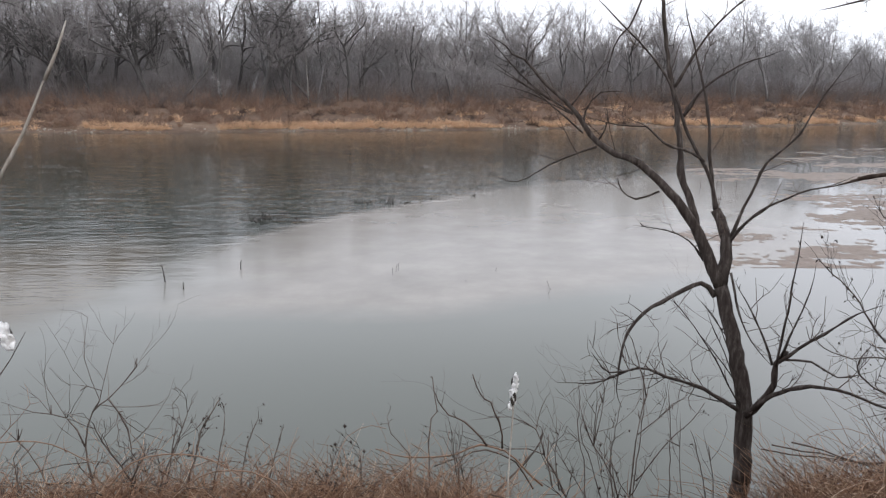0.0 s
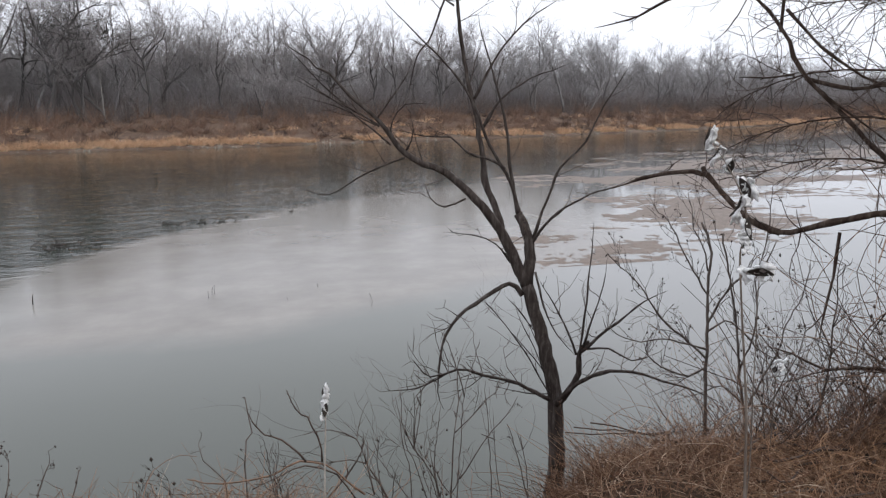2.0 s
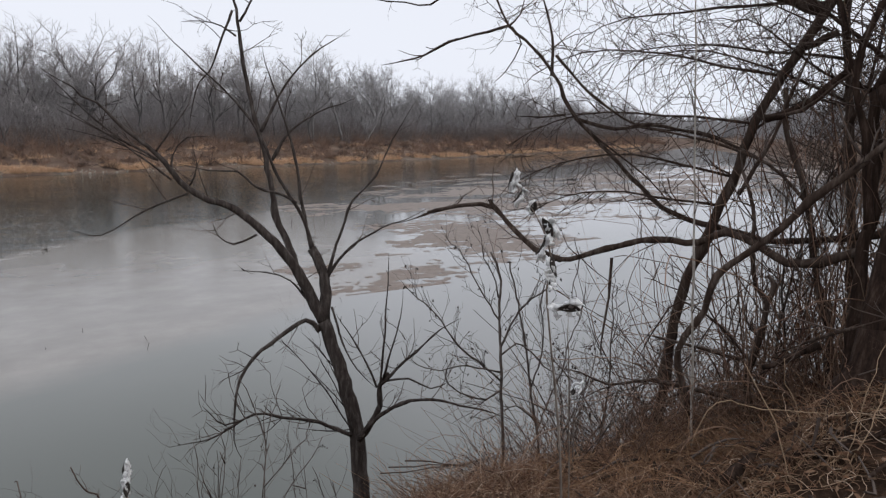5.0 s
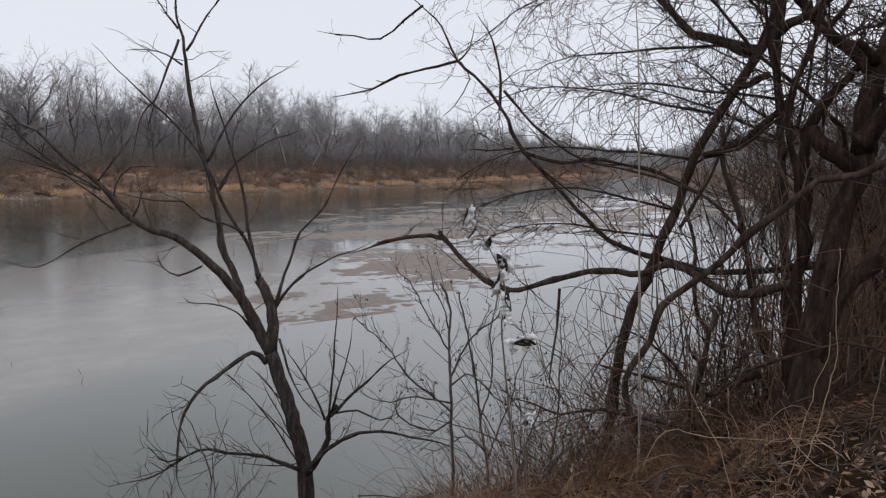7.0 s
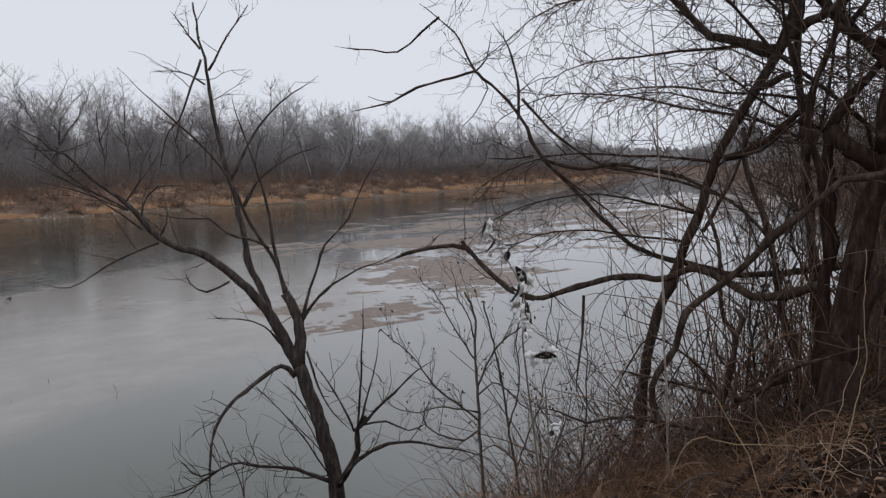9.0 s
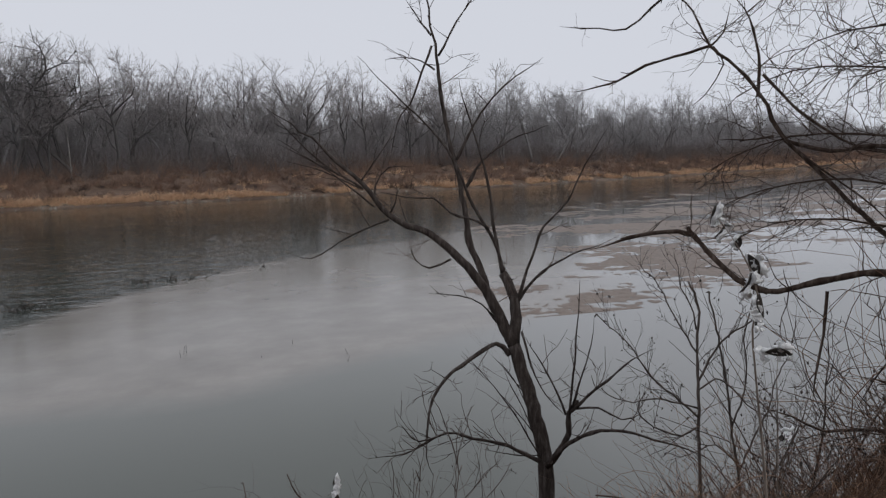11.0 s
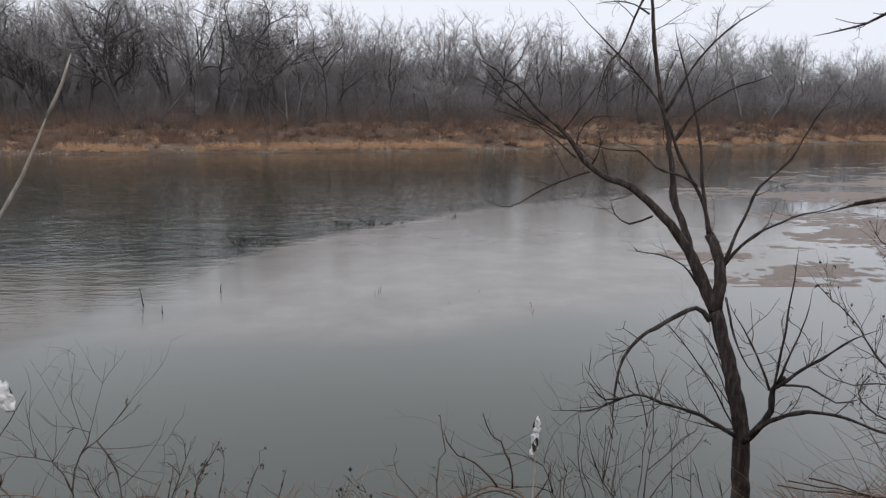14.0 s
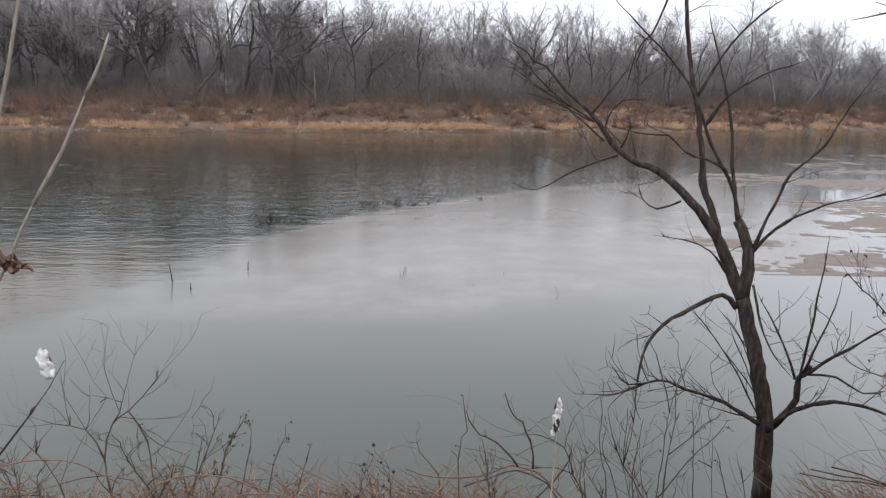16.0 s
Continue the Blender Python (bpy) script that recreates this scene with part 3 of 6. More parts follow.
def bare_tree(height, seed, spread=0.5, twig=0.03, slim=1.0, top=4, stems_=1):
    """Trunk and crown of a leafless tree at the origin."""
    r = np.random.default_rng(seed)
    trunk, crown = Geo(), Geo()
    fine, finest = ([], [], [], []), ([], [], [], [])
    kids = {4: 6, 3: 5, 2: 5, 1: 6}

    def grow(p, d, length, rad, depth):
        pts = [p]
        n = 5 if depth == top else 4
        for i in range(n):
            d = unit(d + r.normal(0, 0.19, 3) + np.array([0, 0, 0.07 if depth > 2 else 0.02]))
            pts.append(pts[-1] + d * length / n)
        if depth == top:
            trunk.tube(pts, np.linspace(rad, rad * 0.55, n + 1), 6, cap=False)
        elif depth >= 2:
            (trunk if depth == 3 else crown).tube(pts if depth == 3 else pts[::2], np.linspace(rad, rad * 0.45, n + 1 if depth == 3 else 3), 5 if depth == 3 else 4, cap=False)
        else:
            for store, value in zip(fine if depth else finest, (pts[0], pts[-1], r.normal(0, 0.10, 3) * length, rad)):
                store.append(value)
        if depth == 0:
            return
        for i in range(kids[depth]):
            k = r.uniform(0.30 if depth < top else 0.40, 1.0) if i else 1.0
            q = pts[min(n, max(1, int(round(k * n))))] if depth > 2 else pts[0] + (pts[-1] - pts[0]) * k
            side = unit(np.array([*r.normal(0, 1, 2), r.normal(0.24, 0.35)]))
            way = unit(d * (1.0 if i else 1.5) + side * (spread + 0.18 * (top - depth)))
            grow(q, way, length * (r.uniform(0.46, 0.74) if i else 0.66), max(twig, rad * r.uniform(0.36, 0.52)) if i else max(twig, rad * 0.55), depth - 1)

    for i in range(stems_):
        lean = 0.05 if stems_ == 1 else 0.16
        grow(np.array([0.0, 0, -0.4]), unit(np.array([r.normal(0, lean), r.normal(0, lean), 1.0])), height * 0.40 * (1 if i == 0 else r.uniform(0.7, 0.95)), height * 0.0115 * slim, top)
    crown.rods(*fine, 0.6, 3, 2)
    crown.rods(*finest, 0.7, 3, 1)
    return trunk, crown


def place_far_trees():
    kinds, hazed = [], []
    for i, (h, sp, sl) in enumerate(((23, 0.65, 0.9), (26, 0.75, 1.0), (27, 0.6, 1.0), (24, 0.85, 1.1), (29, 0.7, 1.1), (13, 0.6, 0.8), (27, 0.9, 1.2), (25, 0.55, 0.9))):
        t, c = bare_tree(h, 40 + i, sp, 0.017, sl, stems_=1 + (i % 3 == 2)) if h > 15 else bare_tree(h, 40 + i, sp, 0.035, sl, 3, 2)
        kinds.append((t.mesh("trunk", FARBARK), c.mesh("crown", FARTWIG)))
        hazed.append((t.mesh("trunk", HAZEBARK), c.mesh("crown", HAZETWIG)))
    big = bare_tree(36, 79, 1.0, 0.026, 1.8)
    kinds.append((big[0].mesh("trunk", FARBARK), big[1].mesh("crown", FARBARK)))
    places = []
    for row, (d0, d1, gap) in enumerate(((26, 34, 7.5), (36, 48, 5.8), (50, 70, 6.0))):
        x = -150.0
        while x < 380:
            xx = x + rng.uniform(-2.2, 2.2)
            step = gap * (1 + max(0.0, x) / 160)
            x += step
            if row < 1 and rng.random() < 0.25:
                continue
            tall = 1.66 - 0.36 * min(1.0, max(0.0, (xx + 62) / 40)) - 0.10 * min(1.0, max(0.0, xx / 60))
            places.append((xx, far_shore(xx) + rng.uniform(d0, d1), int(rng.integers(0, 8)), tall * rng.uniform(0.72, 1.10)))
            if rng.random() < 0.5:
                xs_ = xx + rng.uniform(-4, 4)
                places.append((xs_, far_shore(xs_) + rng.uniform(d0 - 2, d1), 5, rng.uniform(0.7, 1.15)))
    places.append((-42.6, 177.0, 8, 1.05))
    places.append((-73.0, 181.0, 8, 1.04))
    places.append((-92.0, 182.0, 8, 0.96))
    for x, y, k, s in places:
        ob = thing("tree", (x, y, float(land(x, y)) - 0.1), "tall leafless grey tree in the far wood", "tree", "far wood trees")
        ob.rotation_euler, ob.scale = (0, 0, rng.uniform(0, 6.28)), (s, s, s)
        # past x 75 a tree takes its haze-paled copy
        for name, me in zip(("trunk", "crown"), hazed[k] if x > 75 and k < 8 else kinds[k]):
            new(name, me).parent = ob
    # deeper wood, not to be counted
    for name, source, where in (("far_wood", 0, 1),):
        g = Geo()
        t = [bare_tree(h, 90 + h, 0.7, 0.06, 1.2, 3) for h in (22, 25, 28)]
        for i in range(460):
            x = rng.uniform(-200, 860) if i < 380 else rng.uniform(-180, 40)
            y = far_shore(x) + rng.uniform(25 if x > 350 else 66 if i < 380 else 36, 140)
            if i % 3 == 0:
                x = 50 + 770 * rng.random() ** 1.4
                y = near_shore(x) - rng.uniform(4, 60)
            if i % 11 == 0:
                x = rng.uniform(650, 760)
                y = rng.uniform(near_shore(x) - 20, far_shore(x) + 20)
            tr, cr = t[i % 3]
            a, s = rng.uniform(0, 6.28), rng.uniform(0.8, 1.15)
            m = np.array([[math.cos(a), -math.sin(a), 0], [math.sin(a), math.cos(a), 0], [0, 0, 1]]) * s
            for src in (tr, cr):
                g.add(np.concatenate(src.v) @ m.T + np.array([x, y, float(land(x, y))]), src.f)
        single(name, g, HAZETWIG, "deep leafless grey woodland", "woodland", "stuff")


place_far_trees()


def thicket_mass(name, x0, x1, line, label, tall=14.0):
    """Dense far thicket behind the trees, a lumpy standing mass."""
    g = Geo()
    xs = np.arange(x0, x1, 0.8)
    rows = []
    for k in np.linspace(0, 1, 7):
        y = line(xs, k) + np.array([3 * noise.noise((a * 0.11, k * 3, 0)) for a in xs])
        top = np.interp(xs, (-140, -30, 30), (tall + 3.5, tall + 2.5, tall)) + np.array([0.0 + 4.0 * noise.noise((a * 0.045, 0, 7)) + 3.5 * noise.noise((a * 0.21, 0, 3)) + 2.5 * noise.noise((a * 0.8, 0, 5)) + 5.0 * (noise.noise((a * 2.3, 0, 9)) + 0.5 * noise.noise((a * 5.1, 0, 2))) * k for a in xs])
        rows.append(np.stack([xs, y, 5.0 + top * math.sin(k * math.pi / 2)], -1))
    nx = len(xs)
    g.add(np.array(rows), [(r * nx + i, r * nx + i + 1, (r + 1) * nx + i + 1, (r + 1) * nx + i) for r in range(6) for i in range(nx - 1)])
    single(name, g, THICKET, label, "woodland", "stuff")


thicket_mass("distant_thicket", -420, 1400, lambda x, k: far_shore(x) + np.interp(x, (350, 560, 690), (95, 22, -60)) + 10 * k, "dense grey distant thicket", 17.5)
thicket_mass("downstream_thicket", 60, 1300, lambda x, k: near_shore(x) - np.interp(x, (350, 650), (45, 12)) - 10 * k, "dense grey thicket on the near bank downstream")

# pale dead trunk on the far bank
tree = thing("dead_tree", (-31.4, 176.0, 5.3), "thin pale barkless dead trunk on the far bank", "tree")
limb(tree, "trunk", 0.14, 0.07, (-31.4, 176.0, 5.0), (-31.55, 176.0, 11.6), (-31.8, 176.0, 18.4), mat=BARK_PALE)

# ---- young tree ----
tree = thing("tree", (3.87, 7.55, 2.7), "slender bare young tree with grey-brown bark on the bank slope", "tree")
limb(tree, "trunk_base", 0.112, 0.125, (3.76, 7.55, 2.45), (3.83, 7.55, 2.85), (3.87, 7.55, 3.13))
limb(tree, "trunk", 0.098, 0.098, (3.87, 7.55, 3.13), (3.87, 7.60, 3.58), (3.87, 7.65, 3.94), (3.82, 7.72, 4.32), (3.72, 7.83, 4.80), (3.62, 7.93, 5.22), twigs=0)
limb(tree, "leader", 0.075, 0.008, (3.62, 7.93, 5.22), (3.54, 7.95, 5.38), (3.40, 7.97, 5.69), (3.19, 8.00, 6.04), (2.97, 8.06, 6.28), (2.77, 8.11, 6.47), (2.29, 8.24, 6.74), (2.03, 8.29, 7.07), (1.82, 8.33, 7.27), (1.48, 8.40, 7.60), (1.21, 8.46, 7.81), (1.04, 8.50, 7.92), twigs=5)
limb(tree, "leader", 0.075, 0.070, (3.62, 7.93, 5.22), (3.68, 7.99, 5.51), (3.66, 8.07, 5.80), (3.59, 8.17, 6.01), twigs=1)
limb(tree, "limb", 0.0244, 0.0063, (3.59, 8.17, 6.01), (3.52, 8.17, 6.35), (3.38, 8.21, 6.59), (3.22, 8.25, 6.93), (3.09, 8.28, 7.26), (2.93, 8.32, 7.54), (2.62, 8.42, 7.89), (2.28, 8.52, 8.24), (2.06, 8.59, 8.50), twigs=3)
limb(tree, "limb", 0.0244, 0.0081, (3.60, 8.16, 6.02), (3.53, 8.25, 6.50), (3.50, 8.33, 7.01), (3.39, 8.45, 7.55), (3.27, 8.56, 8.05), (3.25, 8.60, 8.26), twigs=3)
limb(tree, "limb", 0.0210, 0.0054, (3.71, 8.00, 5.72), (3.88, 7.99, 6.18), (4.02, 7.97, 6.54), (4.28, 7.90, 6.83), (4.54, 7.85, 7.31), (4.77, 7.80, 7.68), twigs=3)
limb(tree, "limb", 0.0210, 0.0054, (3.68, 8.02, 5.65), (3.85, 7.81, 5.99), (4.09, 7.55, 6.23), (4.36, 7.30, 6.39), (4.51, 7.15, 6.49), twigs=3)
limb(tree, "leader", 0.054, 0.013, (3.60, 8.00, 5.25), (3.42, 8.19, 5.80), (3.32, 8.31, 6.18), (3.26, 8.37, 6.37), (3.22, 8.51, 7.00), (3.15, 8.63, 7.47), (3.07, 8.76, 7.97), (3.06, 8.82, 8.31), (3.04, 8.91, 8.69), (3.01, 8.99, 9.12), (3.00, 9.04, 9.33), twigs=4)
limb(tree, "limb", 0.0160, 0.0054, (3.06, 8.79, 8.54), (3.24, 8.80, 8.85), (3.44, 8.79, 9.14), (3.56, 8.79, 9.32), twigs=3)
limb(tree, "limb", 0.0134, 0.0054, (2.99, 8.83, 8.78), (2.90, 8.90, 8.93), (2.81, 8.98, 9.09), (2.75, 9.05, 9.22), twigs=3)
limb(tree, "limb", 0.0160, 0.0054, (2.99, 8.82, 8.66), (2.86, 8.83, 8.34), (2.71, 8.84, 7.98), (2.61, 8.86, 7.87), (2.49, 8.86, 7.50), (2.45, 8.85, 7.34), twigs=3)
limb(tree, "limb", 0.0134, 0.0054, (2.99, 8.71, 8.37), (2.84, 8.75, 8.47), (2.66, 8.80, 8.51), (2.44, 8.86, 8.50), twigs=3)
limb(tree, "limb", 0.0185, 0.0063, (3.17, 8.52, 7.32), (3.42, 8.52, 7.77), (3.77, 8.47, 8.18), (4.00, 8.42, 8.34), (4.22, 8.38, 8.49), twigs=3)
limb(tree, "limb", 0.0185, 0.0063, (3.27, 8.48, 7.00), (3.47, 8.45, 7.30), (3.80, 8.38, 7.54), (4.05, 8.31, 7.63), (4.22, 8.27, 7.70), twigs=3)
limb(tree, "limb", 0.0143, 0.0045, (2.29, 8.26, 6.68), (2.00, 8.34, 6.57), (1.79, 8.40, 6.46), (1.45, 8.48, 6.28), (1.14, 8.57, 6.36), twigs=3)
limb(tree, "limb", 0.0168, 0.0045, (2.02, 8.28, 7.03), (1.81, 8.32, 7.18), (1.59, 8.37, 7.29), (1.38, 8.41, 7.41), (1.14, 8.46, 7.54), twigs=3)
limb(tree, "limb", 0.0118, 0.0054, (2.00, 8.28, 7.12), (2.16, 8.26, 7.33), (2.28, 8.24, 7.50), (2.36, 8.23, 7.62), twigs=3)
limb(tree, "limb", 0.0118, 0.0054, (2.15, 8.27, 6.91), (2.16, 8.23, 7.07), (2.28, 8.12, 7.26), (2.51, 7.94, 7.26), twigs=3)
limb(tree, "limb", 0.0185, 0.0063, (3.44, 8.18, 6.53), (3.31, 8.23, 6.62), (3.03, 8.33, 6.72), (2.85, 8.39, 6.89), (2.56, 8.50, 6.91), (2.25, 8.61, 6.98), twigs=3)
limb(tree, "limb", 0.0101, 0.0054, (2.28, 8.27, 6.72), (2.35, 8.18, 6.87), (2.36, 8.12, 7.03), twigs=3)
limb(tree, "limb", 0.0470, 0.0243, (3.85, 7.56, 3.89), (3.95, 7.46, 4.07), (4.02, 7.36, 4.31), (4.01, 7.32, 4.54), (4.07, 7.23, 4.72), twigs=2)
limb(tree, "limb", 0.0202, 0.0054, (4.01, 7.26, 4.60), (4.15, 7.16, 4.77), (4.31, 7.03, 4.98), (4.50, 6.87, 5.22), (4.70, 6.73, 5.36), twigs=5)
limb(tree, "limb", 0.0260, 0.0081, (3.89, 7.48, 3.99), (4.01, 7.35, 4.21), (4.20, 7.17, 4.36), (4.45, 6.95, 4.43), (4.70, 6.73, 4.38), (4.96, 6.49, 4.34), (5.15, 6.31, 4.23), twigs=8)
limb(tree, "limb", 0.0151, 0.0054, (3.99, 7.27, 4.55), (4.02, 7.23, 5.03), (4.04, 7.19, 5.45), (4.05, 7.16, 5.82), (4.05, 7.13, 6.06), twigs=2)
limb(tree, "limb", 0.0126, 0.0054, (4.02, 7.26, 4.64), (4.09, 7.13, 5.08), (4.14, 7.05, 5.38), (4.14, 6.99, 5.67), twigs=2)
limb(tree, "limb", 0.0151, 0.0054, (3.98, 7.33, 4.54), (3.91, 7.41, 4.79), (3.79, 7.52, 5.07), (3.65, 7.65, 5.36), twigs=3)
limb(tree, "limb", 0.0126, 0.0054, (4.06, 7.24, 4.63), (4.23, 7.05, 4.68), (4.40, 6.86, 4.59), (4.54, 6.70, 4.70), twigs=3)
limb(tree, "limb", 0.0319, 0.0081, (3.56, 7.91, 5.11), (3.41, 7.92, 5.25), (3.10, 7.94, 5.09), (2.73, 7.96, 4.81), (2.58, 7.89, 4.45), (2.53, 7.78, 4.09), (2.57, 7.70, 3.91), twigs=8)
limb(tree, "limb", 0.0260, 0.0072, (3.78, 7.59, 3.94), (3.43, 7.64, 4.14), (3.03, 7.69, 4.27), (2.73, 7.73, 4.35), (2.28, 7.76, 4.17), (1.87, 7.79, 4.16), twigs=26)
limb(tree, "limb", 0.0118, 0.0054, (2.70, 7.64, 4.39), (2.42, 7.71, 4.31), (2.21, 7.75, 4.54), twigs=6)
limb(tree, "limb", 0.0115, 0.0045, (3.85, 7.62, 3.88), (3.72, 7.60, 4.12), (3.54, 7.57, 4.43), (3.32, 7.55, 4.77), (3.08, 7.54, 5.06), (2.91, 7.54, 5.21), twigs=4)
limb(tree, "limb", 0.0105, 0.0045, (3.86, 7.62, 3.86), (3.72, 7.58, 4.25), (3.58, 7.57, 4.59), (3.42, 7.58, 4.91), (3.34, 7.57, 5.14), twigs=3)
limb(tree, "limb", 0.0134, 0.0054, (3.45, 8.01, 5.47), (3.26, 7.98, 5.71), (3.01, 7.99, 5.82), (2.65, 7.99, 5.87), twigs=3)
limb(tree, "limb", 0.0126, 0.0054, (2.94, 8.08, 6.22), (2.70, 8.09, 6.13), (2.55, 8.10, 6.23), (2.48, 8.07, 6.38), twigs=3)
limb(tree, "limb", 0.0134, 0.0081, (3.69, 7.85, 5.38), (3.73, 7.68, 5.01), (3.82, 7.51, 4.73), (3.97, 7.34, 4.54), twigs=3)
limb(tree, "limb", 0.008, 0.004, (3.86, 7.79, 4.10), (3.67, 7.79, 4.37), (3.46, 7.78, 4.63), (3.29, 7.75, 4.83), (3.10, 7.74, 5.06), (2.94, 7.72, 5.25), twigs=2)
limb(tree, "limb", 0.008, 0.004, (3.85, 7.81, 4.17), (3.69, 7.75, 4.57), (3.52, 7.68, 4.90), (3.32, 7.59, 5.13), twigs=2)
limb(tree, "limb", 0.008, 0.004, (3.82, 7.88, 4.52), (3.61, 7.83, 4.79), (3.44, 7.77, 5.00), (3.28, 7.70, 5.17), twigs=2)
limb(tree, "limb", 0.007, 0.004, (3.87, 7.67, 3.97), (3.60, 7.64, 4.01), (3.29, 7.62, 4.10), (3.11, 7.60, 4.17), twigs=2)
limb(tree, "limb", 0.012, 0.005, (2.13, 8.24, 6.83), (1.88, 8.23, 7.04), (1.63, 8.22, 7.24), (1.39, 8.20, 7.41), (1.12, 8.18, 7.58), twigs=2)
limb(tree, "limb", 0.01, 0.005, (1.78, 8.41, 7.18), (1.50, 8.42, 7.41), (1.28, 8.44, 7.65), (1.07, 8.45, 7.88), twigs=2)
limb(tree, "limb", 0.01, 0.005, (1.98, 8.28, 7.04), (1.71, 8.31, 7.18), (1.47, 8.33, 7.28), (1.20, 8.34, 7.35), twigs=2)

# ---- old trees of the thicket ----
tree = thing("tree", (4.55, 2.5, 5.5), "large old leaning tree with thick brown trunk and forked limbs", "tree")
BARKS[tree.name] = BARK_OLD
limb(tree, "root_flare", 0.20, 0.110, (4.36, 2.50, 5.45), (4.43, 2.47, 5.66), (4.51, 2.44, 5.86), (4.59, 2.42, 6.04), (4.62, 2.43, 6.23))
limb(tree, "trunk", 0.086, 0.072, (4.58, 2.42, 5.95), (4.62, 2.43, 6.23), (4.65, 2.43, 6.39), (4.71, 2.42, 6.68), (4.78, 2.40, 6.96), (4.86, 2.38, 7.16), (4.91, 2.36, 7.32), (4.94, 2.35, 7.45))
limb(tree, "trunk", 0.070, 0.056, (4.93, 2.36, 7.38), (4.95, 2.38, 7.60), (5.01, 2.37, 7.80), (5.07, 2.33, 8.01), (5.14, 2.30, 8.24), twigs=4)
limb(tree, "limb", 0.060, 0.050, (4.90, 2.36, 7.30), (4.84, 2.44, 7.38), (4.79, 2.53, 7.43), (4.80, 2.60, 7.52))
limb(tree, "trunk", 0.048, 0.040, (4.72, 2.66, 5.65), (4.89, 2.70, 5.99), (4.94, 2.71, 6.41), (4.98, 2.71, 6.62), (5.02, 2.71, 6.83), (5.03, 2.74, 7.06), (5.05, 2.76, 7.33), (5.05, 2.78, 7.54), twigs=3)
limb(tree, "limb", 0.060, 0.056, (4.62, 2.39, 6.22), (4.64, 2.36, 6.40), (4.65, 2.31, 6.60), (4.73, 2.20, 6.75), (4.81, 2.09, 6.92), (4.88, 1.98, 7.11), (4.94, 1.88, 7.32), twigs=6)
limb(tree, "limb", 0.064, 0.041, (4.76, 2.31, 7.43), (4.77, 2.23, 7.52), (4.76, 2.13, 7.69), (4.73, 2.01, 7.91), twigs=6)
limb(tree, "limb", 0.037, 0.027, (4.97, 2.37, 7.82), (4.99, 2.48, 7.96), (4.99, 2.62, 8.08), (4.99, 2.69, 8.12), twigs=8)
limb(tree, "limb", 0.029, 0.022, (4.98, 2.35, 7.88), (4.89, 2.37, 7.96), (4.83, 2.39, 7.99), twigs=0)
limb(tree, "limb", 0.033, 0.026, (4.79, 2.62, 7.51), (4.87, 2.57, 7.67), (4.96, 2.49, 7.80), (5.06, 2.42, 7.93), twigs=4)
limb(tree, "limb", 0.030, 0.011, (4.72, 2.56, 6.75), (4.70, 2.58, 7.01), (4.68, 2.60, 7.27), (4.64, 2.66, 7.54), (4.65, 2.64, 7.79), (4.71, 2.57, 8.01), (4.73, 2.53, 8.29), (4.74, 2.52, 8.41), twigs=14)
limb(tree, "limb", 0.016, 0.011, (4.86, 2.69, 7.51), (4.82, 2.78, 7.58), (4.82, 2.83, 7.85), (4.80, 2.91, 8.16), (4.80, 2.96, 8.44), twigs=12)
limb(tree, "limb", 0.024, 0.014, (4.89, 3.38, 7.37), (5.04, 3.28, 7.42), (5.22, 3.17, 7.57), (5.37, 3.08, 7.75), (5.56, 3.10, 8.01), (5.77, 3.11, 8.26), (5.94, 3.15, 8.56), twigs=4)
tree = thing("tree", (4.9, 4.2, 4.6), "leaning dark bare tree with a long drooping spray of fine twigs", "tree")
leaning_tree = tree
BARKS[tree.name] = BARK_DARK
limb(tree, "trunk_base", 0.056, 0.056, (4.84, 4.27, 4.3), (4.90, 4.19, 5.06))
limb(tree, "trunk", 0.041, 0.039, (4.90, 4.19, 4.98), (4.99, 4.14, 5.83), (5.06, 4.07, 6.20), (5.17, 3.96, 6.65), (5.26, 3.87, 6.96), (5.34, 3.79, 7.35), (5.46, 3.65, 7.68), (5.56, 3.54, 7.97), (5.65, 3.44, 8.19), (5.69, 3.41, 8.46), (5.68, 3.44, 8.70), twigs=20)
limb(tree, "limb", 0.045, 0.022, (5.64, 3.50, 8.12), (5.58, 3.70, 8.22), (5.49, 3.95, 8.31), (5.45, 4.11, 8.48), (5.41, 4.27, 8.65), (5.37, 4.41, 8.81), twigs=30)
limb(tree, "limb", 0.044, 0.029, (5.68, 3.44, 8.22), (5.67, 3.27, 8.31), (5.67, 3.10, 8.36), (5.65, 2.94, 8.45), (5.63, 2.82, 8.53), twigs=16)
limb(tree, "limb", 0.024, 0.016, (5.70, 3.42, 7.97), (5.64, 3.54, 7.91), (5.58, 3.69, 7.82), (5.55, 3.80, 7.56), twigs=14)
limb(tree, "limb", 0.015, 0.011, (4.96, 3.60, 6.86), (5.10, 3.47, 7.22), (5.18, 3.40, 7.54), (5.28, 3.31, 7.89), twigs=10)
limb(tree, "limb", 0.031, 0.027, (5.03, 2.74, 6.59), (4.98, 2.98, 6.49), (4.97, 3.20, 6.44), (4.98, 3.41, 6.52), (4.95, 3.67, 6.61), (4.96, 3.90, 6.49), (4.85, 4.25, 6.48), (4.73, 4.63, 6.37), (4.62, 4.95, 6.25), (4.57, 5.10, 6.24), twigs=10)
limb(tree, "limb", 0.028, 0.025, (4.60, 5.02, 6.24), (4.54, 5.16, 6.27), (4.48, 5.35, 6.37), (4.43, 5.55, 6.51), (4.39, 5.68, 6.63), (4.37, 5.74, 6.70), twigs=2)
